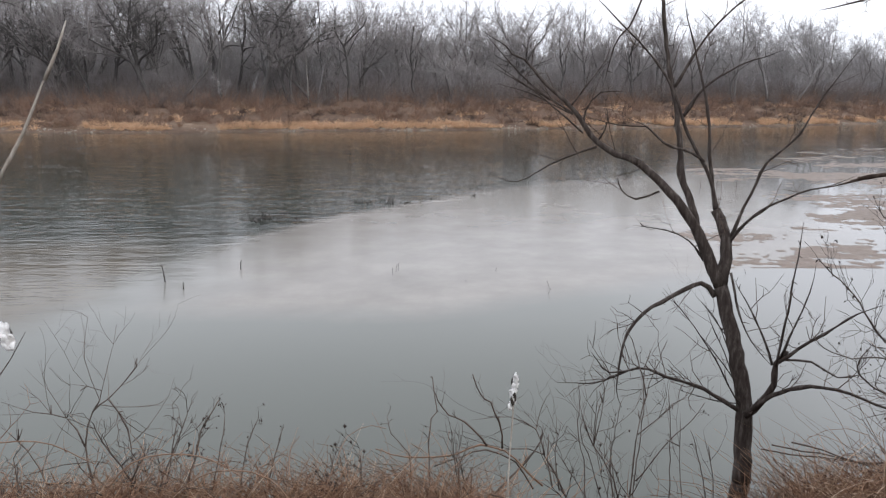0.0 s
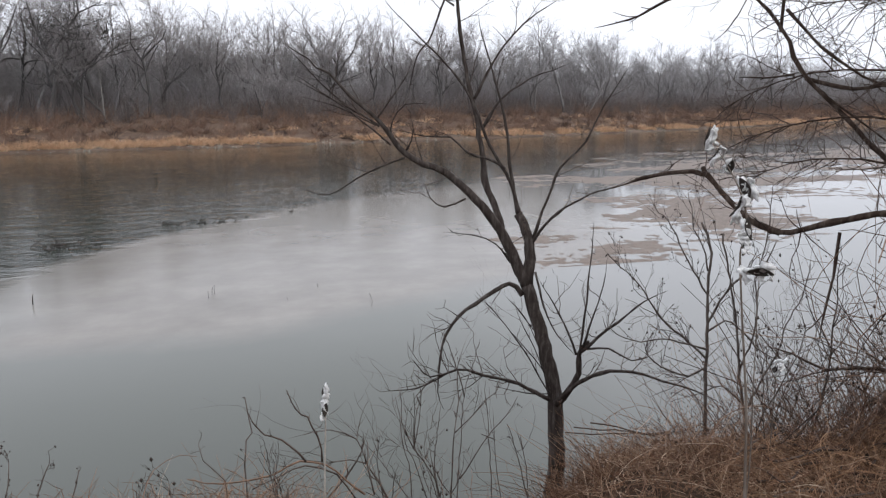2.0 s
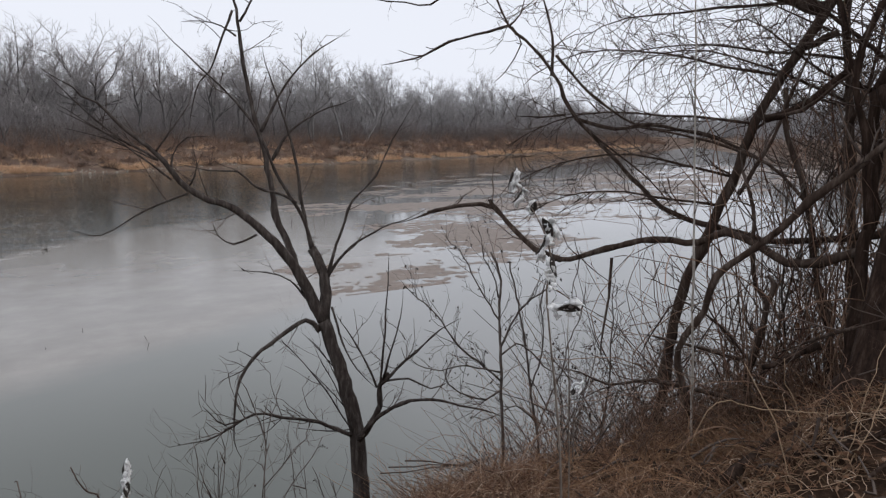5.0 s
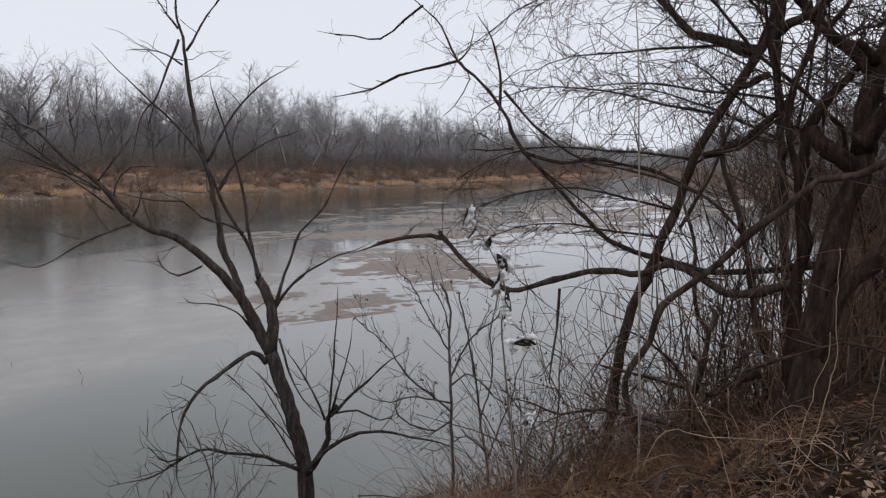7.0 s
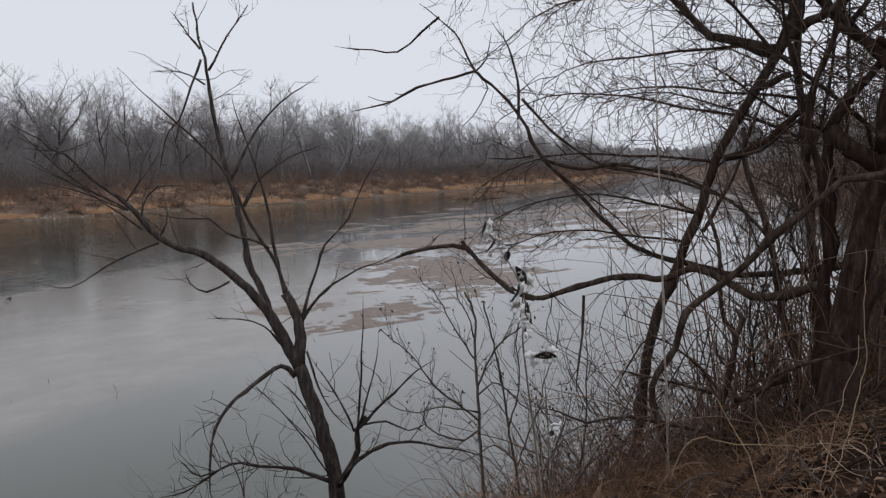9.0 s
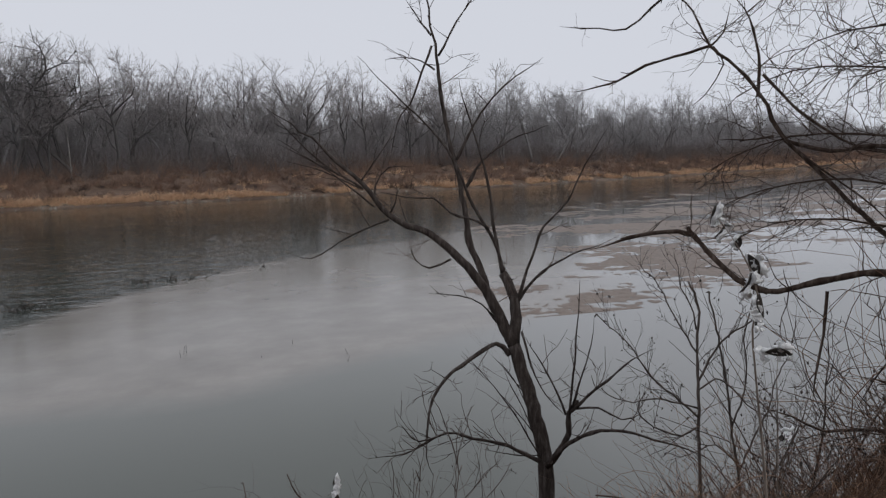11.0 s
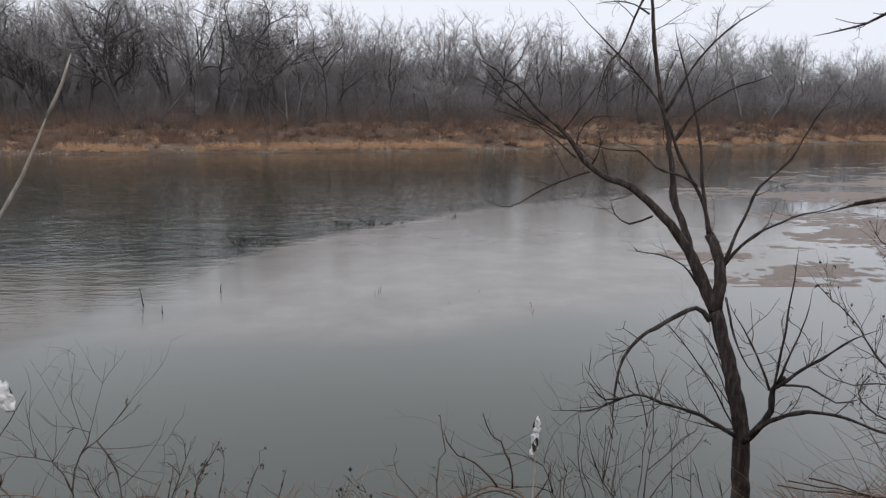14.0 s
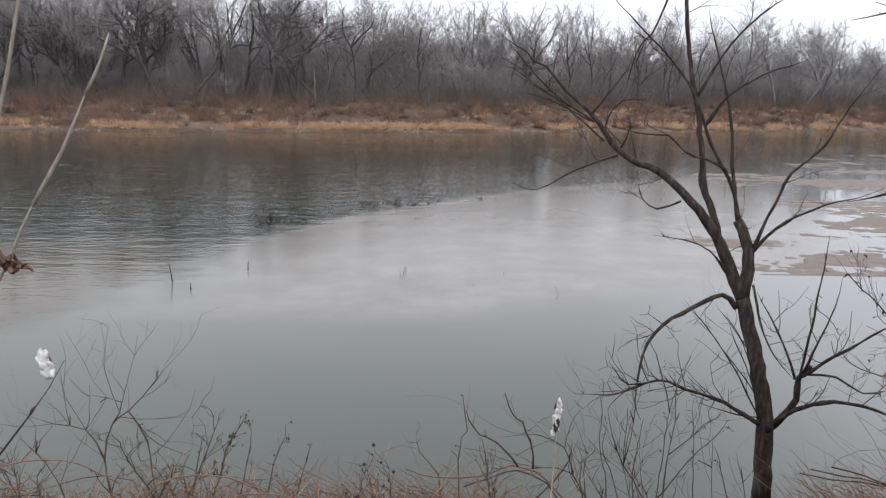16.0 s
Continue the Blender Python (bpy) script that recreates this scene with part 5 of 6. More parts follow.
def spray(tree, start, way, length, radius):
    """A long arching branch that droops at its end and carries dense fine twigs."""
    pts, d = [np.array(start, float)], unit(np.array(way, float))
    n = 9
    for i in range(n):
        d = unit(d + rng.normal(0, 0.07, 3) + np.array([0, 0, 0.05 - 0.03 * i]))
        pts.append(pts[-1] + d * length / n)
    g = Geo()
    g.tube(pts, np.linspace(radius, 0.003, n + 1), 6)
    part("limb", g, BARK_DARK, tree)
    t = Geo()
    for i in range(1, n + 1):
        for j in range(4):
            tang = unit(pts[i] - pts[i - 1])
            side = unit(rng.normal(0, 1, 3) * (0.8, 0.8, 1.0))
            sprig(t, pts[i] - tang * rng.uniform(0, length / n), unit(tang * 0.9 + side * 0.8), length * rng.uniform(0.14, 0.34), 0.0042, 2, -0.02, 0.75, 3)
    part("twig_growth", t, TWIG, tree)["kind"] = "stuff"


tree = thing("tree", on(6.1, 3.3), "bare tree with dense drooping sprays of fine twigs", "tree")
BARKS[tree.name] = BARK_DARK
limb(tree, "trunk", 0.040, 0.030, (6.1, 3.3, 4.9), (6.0, 3.4, 6.6), (5.9, 3.5, 8.2), (5.7, 3.6, 9.2), (5.6, 3.8, 10.2))
limb(tree, "limb", 0.050, 0.034, (5.90, 3.52, 8.33), (5.99, 3.50, 8.63), (6.24, 3.41, 8.45), (6.47, 3.35, 8.27), (6.61, 3.23, 8.12), (6.75, 3.08, 7.79), twigs=14)
limb(tree, "limb", 0.014, 0.009, (6.10, 3.23, 7.22), (6.14, 3.24, 7.52), (6.20, 3.27, 8.12), (6.27, 3.31, 8.76), (6.32, 3.32, 9.15), twigs=16)
limb(tree, "limb", 0.012, 0.008, (5.81, 3.40, 7.81), (5.76, 3.46, 8.10), (5.82, 3.58, 8.37), (5.77, 3.67, 8.76), twigs=10)
limb(tree, "limb", 0.018, 0.010, (5.89, 3.40, 7.35), (6.01, 3.35, 7.65), (6.13, 3.34, 8.20), (6.20, 3.36, 8.76), twigs=14)
limb(tree, "limb", 0.022, 0.012, (6.31, 3.35, 8.35), (6.56, 3.32, 8.55), (6.68, 3.26, 8.77), (6.77, 3.22, 8.94), twigs=18)
limb(tree, "limb", 0.016, 0.009, (6.47, 3.35, 8.27), (6.62, 3.25, 8.37), (6.79, 3.14, 8.41), (7.00, 3.01, 8.59), twigs=18)
for start, way, length, radius in (((5.9, 3.5, 8.2), (-0.55, 0.80, 0.10), 2.0, 0.016), ((5.85, 3.5, 8.5), (-0.6, 0.75, 0.25), 2.3, 0.018), ((5.8, 3.55, 8.8), (-0.5, 0.85, 0.2), 2.4, 0.018), ((5.7, 3.6, 9.1), (-0.62, 0.7, 0.2), 2.6, 0.02), ((5.95, 3.45, 7.8), (-0.5, 0.82, 0.15), 1.8, 0.014), ((5.95, 3.45, 7.5), (-0.6, 0.7, 0.35), 1.6, 0.013), ((5.7, 3.6, 9.3), (-0.4, 0.9, -0.05), 2.6, 0.018), ((5.9, 3.5, 8.3), (-0.8, -0.1, 0.5), 1.4, 0.014), ((5.85, 3.5, 8.6), (-0.7, 0.2, 0.4), 1.5, 0.014), ((5.95, 3.45, 7.6), (-0.75, 0.15, 0.3), 1.3, 0.012), ((5.7, 3.7, 9.0), (-0.2, 0.95, 0.1), 2.2, 0.016), ((5.75, 3.6, 8.9), (0.7, -0.5, 0.35), 1.8, 0.014)):
    spray(tree, start, way, length, radius)


for start, way, length, radius in (((5.34, 3.79, 7.35), (-0.5, 0.85, 0.12), 1.9, 0.013), ((5.26, 3.87, 6.96), (-0.6, 0.75, 0.22), 1.7, 0.012), ((5.20, 3.93, 6.75), (-0.45, 0.85, 0.05), 1.6, 0.011), ((5.46, 3.65, 7.68), (-0.6, 0.75, 0.05), 2.0, 0.013), ((5.34, 3.79, 7.30), (0.6, -0.3, 0.4), 1.0, 0.010)):
    spray(leaning_tree, start, way, length, radius)


def hanging_leaves():
    g = Geo()
    for q in slope(800, 4.6, 8.5, 2.4, 4.4):
        s = rng.uniform(0.012, 0.032)
        v = np.array([(-1, 0, 0), (0, -0.5, 0.3), (1, 0, 0.1), (0, 0.55, 0.25)]) * s
        r = Euler(rng.uniform(0, 6.28, 3).tolist()).to_matrix()
        v = v @ np.array(r).T + q + np.array([0, 0, min(0.6, rng.exponential(0.18))])
        g.add(v, [(0, 1, 2), (0, 2, 3)])
    single("withered_leaves", g, LEAF, "withered brown leaves caught in the thicket", "leaves", "stuff", smooth=False)


hanging_leaves()


def thicket_trees():
    t = [bare_tree(h, 200 + i, 0.8, 0.0035, 0.6, stems_=2) for i, h in enumerate((5.5, 6.5, 7.0))]
    kinds = [(a.mesh("trunk", BARK_DARK), c.mesh("crown", TWIG)) for a, c in t]
    for i, (x, y) in enumerate(((8.6, 4.2), (7.9, 2.4), (7.2, 3.0), (6.8, 1.8), (9.8, 3.4), (12.0, 5.0), (14.0, 4.5), (6.3, 1.5), (5.8, 0.5), (10.5, 2.4))):
        ob = thing("tree", on(x, y), "bare dark tree crowding the bank thicket", "tree", "thicket trees")
        ob.rotation_euler = (rng.normal(0, 0.10), rng.normal(-0.12, 0.1), rng.uniform(0, 6.28))
        for name, me in zip(("trunk", "crown"), kinds[i % 3]):
            new(name, me).parent = ob


thicket_trees()

# ---- stems on the crest ----
plant = thing("weed", on(1.78, 4.34), "tall grey forked weed with small seed heads", "weed")
BARKS[plant.name] = BARK_WEED
limb(plant, "stem", 0.0055, 0.0030, (1.76, 4.29, 4.54), (1.78, 4.34, 4.81), (1.82, 4.41, 5.15), (1.87, 4.46, 5.39), (1.87, 4.51, 5.59), (1.94, 4.54, 5.76), twigs=7)
limb(plant, "stem", 0.0040, 0.0020, (1.83, 4.42, 5.19), (1.96, 4.44, 5.29), (2.04, 4.46, 5.37), (2.15, 4.47, 5.42), twigs=4)
plant = thing("weed", on(1.68, 4.34), "grey curved weed stem with a forked top", "weed")
BARKS[plant.name] = BARK_WEED
limb(plant, "stem", 0.0055, 0.0030, (1.76, 4.29, 4.54), (1.68, 4.36, 4.92), (1.56, 4.41, 5.12), (1.49, 4.44, 5.29), (1.46, 4.48, 5.46), twigs=6)
limb(plant, "stem", 0.0040, 0.0020, (1.56, 4.41, 5.12), (1.60, 4.44, 5.29), (1.63, 4.48, 5.46), (1.59, 4.50, 5.59), twigs=3)
plant = thing("weed", on(0.93, 4.34), "dark broken stem leaning over the crest", "weed")
BARKS[plant.name] = BARK_WEED
limb(plant, "stem", 0.0080, 0.0040, (0.69, 4.29, 4.57), (0.93, 4.34, 4.81), (1.14, 4.38, 5.02), (1.24, 4.41, 5.15), (1.25, 4.43, 5.25), twigs=1)
plant = thing("weed", on(1.39, 4.34), "grey forked weed bending to the water", "weed")
BARKS[plant.name] = BARK_WEED
limb(plant, "stem", 0.0080, 0.0030, (1.52, 4.29, 4.54), (1.39, 4.34, 4.81), (1.26, 4.39, 5.07), (1.06, 4.40, 5.10), (0.87, 4.39, 5.04), twigs=9)
limb(plant, "stem", 0.0050, 0.0020, (1.26, 4.39, 5.07), (1.21, 4.43, 5.22), (1.04, 4.44, 5.30), (0.80, 4.44, 5.27), twigs=7)
limb(plant, "stem", 0.0040, 0.0020, (1.35, 4.35, 4.85), (1.33, 4.40, 5.08), (1.37, 4.44, 5.29), twigs=4)
plant = thing("weed", on(2.22, 4.34), "thin upright grey weed stems", "weed")
BARKS[plant.name] = BARK_WEED
limb(plant, "stem", 0.0040, 0.0020, (2.13, 4.29, 4.54), (2.09, 4.36, 4.92), (2.09, 4.45, 5.32), twigs=4)
limb(plant, "stem", 0.0040, 0.0020, (2.29, 4.29, 4.54), (2.29, 4.37, 4.92), (2.23, 4.43, 5.22), twigs=4)
plant = thing("weed", on(-1.52, 4.33), "arching forked shrub with grey twigs", "weed")
BARKS[plant.name] = BARK_WEED
limb(plant, "stem", 0.0080, 0.0030, (-1.45, 4.28, 4.54), (-1.48, 4.33, 4.81), (-1.56, 4.40, 5.11), (-1.51, 4.44, 5.32), (-1.42, 4.46, 5.40), (-1.27, 4.49, 5.55), (-1.21, 4.50, 5.62), twigs=8)
limb(plant, "stem", 0.0060, 0.0030, (-1.42, 4.46, 5.40), (-1.30, 4.42, 5.22), (-1.23, 4.33, 4.81), twigs=4)
limb(plant, "stem", 0.0060, 0.0020, (-1.56, 4.40, 5.11), (-1.67, 4.43, 5.28), (-1.87, 4.44, 5.32), (-2.08, 4.45, 5.38), twigs=7)
limb(plant, "stem", 0.0050, 0.0020, (-1.51, 4.44, 5.32), (-1.46, 4.47, 5.45), (-1.66, 4.47, 5.49), twigs=4)
plant = thing("weed", on(-2.01, 4.33), "dark arching bare shoots", "weed")
BARKS[plant.name] = BARK_WEED
limb(plant, "stem", 0.0060, 0.0030, (-1.66, 4.28, 4.54), (-1.84, 4.37, 4.98), (-1.97, 4.40, 5.15), (-2.08, 4.42, 5.23), twigs=4)
limb(plant, "stem", 0.0060, 0.0030, (-2.15, 4.35, 4.88), (-1.90, 4.35, 4.89), (-1.70, 4.33, 4.81), (-1.52, 4.30, 4.64), twigs=2)

# ---- forked shrubs against the water ----
def stem(plant, r0, r1, *pts, shoots=0, buds=0, mat=None, reach=1.0):
    """One crooked stem of a shrub with forked side shoots; dry leaves and seed heads hang at their ends."""
    mat = mat or SHRUB
    path = spline(pts, 0.07)
    path[1:-1] += rng.normal(0, 0.004, path[1:-1].shape)
    k = np.linspace(0, 1, len(path))
    rad = (r0 + (r1 - r0) * k) * (1 + rng.normal(0, 0.07, len(path)))
    g = Geo()
    g.tube(path, rad, 7 if r0 > 0.008 else 5)
    TIPS.clear()
    scale = max(0.6, min(1.6, r0 / 0.008))
    for i in range(shoots):
        j = int(rng.integers(max(1, len(path) // 6), len(path)))
        t = unit(path[j] - path[j - 1])
        sprig(g, path[j], unit(t * 0.9 + rng.normal(0, 0.6, 3) + np.array([0, 0, 0.45])), rng.uniform(0.10, 0.34) * scale * reach, max(0.0016, min(0.0042, rad[j] * 0.5)), int(rng.integers(0, 3)), 0.3, 0.40)
    part("stem", g, mat, plant)
    if buds:
        s = Geo()
        for i in range(buds):
            q = TIPS[int(rng.integers(0, len(TIPS)))] if TIPS and rng.random() < 0.7 else path[int(rng.integers(len(path) // 3, len(path)))]
            r = rng.uniform(0.005, 0.011) * scale
            turn = np.array(Euler(rng.normal(0, 0.6, 3).tolist()).to_matrix())
            v = np.array([(0.7, 0, -1), (-0.6, 0.2, -1.2), (0.1, 0.8, -0.9), (-0.1, -0.7, -1.3), (0, 0, 0.1), (0.2, 0, -2.5)]) * r * rng.uniform(0.7, 1.3, 3)
            s.add(v @ turn.T + q, [(0, 2, 4), (2, 1, 4), (1, 3, 4), (3, 0, 4), (2, 0, 5), (1, 2, 5), (3, 1, 5), (0, 3, 5)])
        part("seed_growth", s, SEED, plant)["kind"] = "stuff"


plant = thing("shrub", on(4.48, 5.61), "tall forked bare shrub with dark dry seed heads below the crest", "shrub")
stem(plant, 0.022, 0.01, (4.46, 5.57, 3.19), (4.50, 5.65, 3.83), (4.53, 5.73, 4.47), (4.54, 5.77, 4.81), (4.56, 5.81, 5.11), (4.57, 5.85, 5.43), (4.58, 5.88, 5.70), (4.61, 5.89, 5.91), (4.59, 5.94, 6.07), (4.55, 5.98, 6.18), shoots=16, buds=14)
stem(plant, 0.011, 0.004, (4.54, 5.79, 4.97), (4.42, 5.87, 5.10), (4.30, 5.93, 5.21), (4.20, 5.99, 5.31), (4.09, 6.05, 5.48), (3.98, 6.13, 5.67), (3.87, 6.19, 5.77), (3.77, 6.25, 5.89), shoots=22, buds=30)
stem(plant, 0.009, 0.003, (4.55, 5.80, 5.05), (4.34, 5.89, 5.10), (4.18, 5.93, 5.14), (4.00, 5.99, 5.11), (3.80, 6.06, 5.17), (3.70, 6.08, 5.28), shoots=14, buds=12)
stem(plant, 0.012, 0.005, (4.57, 5.83, 5.29), (4.68, 5.83, 5.47), (4.79, 5.82, 5.63), (4.92, 5.79, 5.73), (5.07, 5.75, 5.83), (5.17, 5.76, 6.01), shoots=12, buds=10)
stem(plant, 0.009, 0.004, (4.58, 5.86, 5.53), (4.49, 5.98, 5.74), (4.41, 6.10, 5.98), (4.35, 6.20, 6.17), (4.29, 6.28, 6.25), (4.27, 6.33, 6.33), shoots=16, buds=26)
stem(plant, 0.01, 0.004, (4.55, 5.78, 4.89), (4.40, 5.82, 4.80), (4.25, 5.89, 4.84), (4.12, 5.94, 4.92), (4.04, 5.97, 5.04), (4.08, 5.92, 5.21), shoots=14, buds=16)
stem(plant, 0.008, 0.003, (4.58, 5.89, 5.75), (4.54, 5.92, 5.97), (4.47, 5.97, 6.13), (4.44, 5.99, 6.32), (4.41, 6.00, 6.45), shoots=8, buds=14)
stem(plant, 0.009, 0.004, (4.57, 5.82, 5.21), (4.72, 5.78, 5.31), (4.85, 5.72, 5.22), (5.01, 5.62, 5.02), (5.22, 5.51, 4.96), (5.39, 5.42, 4.88), shoots=12, buds=6)
plant = thing("shrub", on(4.85, 5.57), "slim forked bare shrub with curled dry leaves on the slope", "shrub")
stem(plant, 0.016, 0.008, (4.92, 5.49, 3.13), (4.92, 5.60, 3.84), (4.91, 5.69, 4.39), (4.89, 5.78, 4.83), (4.88, 5.84, 5.21), (4.86, 5.90, 5.49), (4.84, 5.95, 5.71), (4.82, 5.99, 5.87), (4.81, 6.03, 6.06), shoots=16, buds=12)
stem(plant, 0.01, 0.004, (4.89, 5.78, 4.83), (4.96, 5.72, 5.12), (4.98, 5.70, 5.40), (4.95, 5.71, 5.66), (4.98, 5.68, 5.91), (5.00, 5.66, 6.18), shoots=14, buds=10)
stem(plant, 0.009, 0.004, (4.92, 5.69, 4.45), (5.05, 5.69, 4.71), (5.20, 5.68, 4.97), (5.29, 5.70, 5.24), (5.43, 5.69, 5.51), (5.52, 5.72, 5.79), shoots=12, buds=8)
stem(plant, 0.009, 0.003, (4.91, 5.71, 4.50), (4.74, 5.79, 4.68), (4.60, 5.83, 4.64), (4.43, 5.87, 4.58), (4.30, 5.92, 4.62), shoots=14, buds=8)
plant = thing("branch_pile", on(2.91, 3.79), "heap of dead sticks and matted grass on the crest", "branch_pile")
stem(plant, 0.0045, 0.002, (2.37, 3.94, 5.34), (2.59, 3.90, 5.32), (2.81, 3.87, 5.31), (3.03, 3.83, 5.31), (3.24, 3.82, 5.35), shoots=7, reach=0.8, mat=TWIG)
stem(plant, 0.0045, 0.002, (2.41, 3.91, 5.38), (2.65, 3.87, 5.35), (2.89, 3.81, 5.32), (3.14, 3.76, 5.33), (3.38, 3.72, 5.37), shoots=7, reach=0.8, mat=TWIG)
stem(plant, 0.0045, 0.002, (2.49, 3.86, 5.42), (2.75, 3.84, 5.35), (3.03, 3.78, 5.27), (3.34, 3.73, 5.26), shoots=7, reach=0.8, mat=TWIG)
plant = thing("shrub", on(0.57, 3.86), "low reddish arching cane with upright bare shoots", "shrub")
stem(plant, 0.0065, 0.003, (1.18, 3.90, 5.14), (1.08, 3.89, 5.24), (0.97, 3.88, 5.35), (0.84, 3.86, 5.40), (0.70, 3.83, 5.37), (0.53, 3.79, 5.36), (0.37, 3.77, 5.39), (0.29, 3.75, 5.43), shoots=4, mat=CANE, reach=0.42)
stem(plant, 0.005, 0.003, (1.13, 3.90, 5.12), (1.02, 3.90, 5.28), (0.87, 3.89, 5.35), (0.73, 3.86, 5.33), (0.59, 3.83, 5.29), shoots=4, mat=TWIG, reach=0.42)
stem(plant, 0.005, 0.003, (0.57, 3.80, 5.17), (0.56, 3.83, 5.33), (0.56, 3.87, 5.50), (0.60, 3.88, 5.58), (0.58, 3.92, 5.76), shoots=4, buds=2, reach=0.42)
stem(plant, 0.006, 0.003, (0.96, 3.94, 5.34), (0.94, 3.92, 5.50), (0.89, 3.90, 5.62), (0.83, 3.86, 5.68), (0.79, 3.83, 5.81), shoots=4, mat=TWIG, reach=0.42)
stem(plant, 0.006, 0.003, (0.87, 3.85, 5.40), (0.79, 3.84, 5.50), (0.71, 3.83, 5.57), (0.63, 3.82, 5.63), (0.60, 3.81, 5.71), shoots=4, mat=TWIG, reach=0.42)
stem(plant, 0.005, 0.003, (1.22, 3.81, 5.18), (1.20, 3.84, 5.33), (1.20, 3.87, 5.46), shoots=2, reach=0.42)
stem(plant, 0.004, 0.002, (0.47, 3.81, 5.24), (0.46, 3.84, 5.35), (0.36, 3.86, 5.47), (0.34, 3.88, 5.55), shoots=4, reach=0.42)
plant = thing("weed", on(-0.59, 3.59), "dry brown weed thick with small dark seed heads", "weed")
stem(plant, 0.006, 0.003, (-0.65, 3.61, 5.28), (-0.61, 3.64, 5.42), (-0.59, 3.66, 5.52), (-0.56, 3.68, 5.61), (-0.49, 3.70, 5.72), shoots=12, buds=46, reach=0.4)
stem(plant, 0.004, 0.002, (-0.52, 3.61, 5.27), (-0.49, 3.64, 5.42), (-0.47, 3.67, 5.55), (-0.46, 3.69, 5.65), shoots=8, buds=24, reach=0.4)
stem(plant, 0.004, 0.002, (-0.38, 3.61, 5.27), (-0.36, 3.64, 5.42), (-0.33, 3.67, 5.55), (-0.29, 3.68, 5.63), shoots=7, buds=20, reach=0.4)
stem(plant, 0.004, 0.002, (-0.77, 3.60, 5.26), (-0.73, 3.63, 5.41), (-0.71, 3.66, 5.55), (-0.69, 3.68, 5.64), shoots=7, buds=16, reach=0.4)
stem(plant, 0.004, 0.002, (-0.24, 3.61, 5.27), (-0.22, 3.63, 5.39), (-0.19, 3.66, 5.51), (-0.17, 3.67, 5.58), shoots=6, buds=12, reach=0.4)
plant = thing("shrub", on(2.27, 5.94), "thin upright bare shoots with small buds beside the young tree", "shrub")
stem(plant, 0.0065, 0.003, (2.23, 5.94, 3.61), (2.29, 6.04, 4.08), (2.38, 6.17, 4.68), (2.45, 6.21, 4.92), (2.55, 6.26, 5.15), shoots=4, buds=7, reach=0.6)
stem(plant, 0.0065, 0.003, (2.29, 6.02, 3.98), (2.41, 6.05, 4.12), (2.57, 6.09, 4.31), (2.76, 6.13, 4.48), (2.88, 6.16, 4.64), shoots=4, buds=7, reach=0.6)
stem(plant, 0.0065, 0.003, (2.58, 5.95, 3.61), (2.58, 6.04, 4.08), (2.59, 6.11, 4.41), (2.57, 6.18, 4.73), shoots=4, buds=7, reach=0.6)
stem(plant, 0.0065, 0.003, (1.84, 5.94, 3.60), (1.85, 6.04, 4.07), (1.79, 6.10, 4.40), (1.81, 6.16, 4.68), (1.79, 6.19, 4.82), shoots=4, buds=7, reach=0.6)
stem(plant, 0.0065, 0.003, (2.04, 5.94, 3.61), (1.91, 6.04, 4.12), (1.82, 6.09, 4.35), (1.85, 6.14, 4.58), shoots=4, buds=7, reach=0.6)
stem(plant, 0.0065, 0.003, (2.94, 5.95, 3.62), (2.84, 6.05, 4.13), (2.76, 6.11, 4.41), shoots=4, buds=7, reach=0.6)
stem(plant, 0.0065, 0.003, (2.13, 5.94, 3.61), (2.07, 6.04, 4.07), (2.10, 6.09, 4.35), (2.16, 6.15, 4.64), shoots=4, buds=7, reach=0.6)
stem(plant, 0.0065, 0.003, (2.38, 6.17, 4.68), (2.34, 6.20, 4.87), (2.28, 6.25, 5.10), (2.20, 6.29, 5.29), shoots=4, buds=7, reach=0.6)

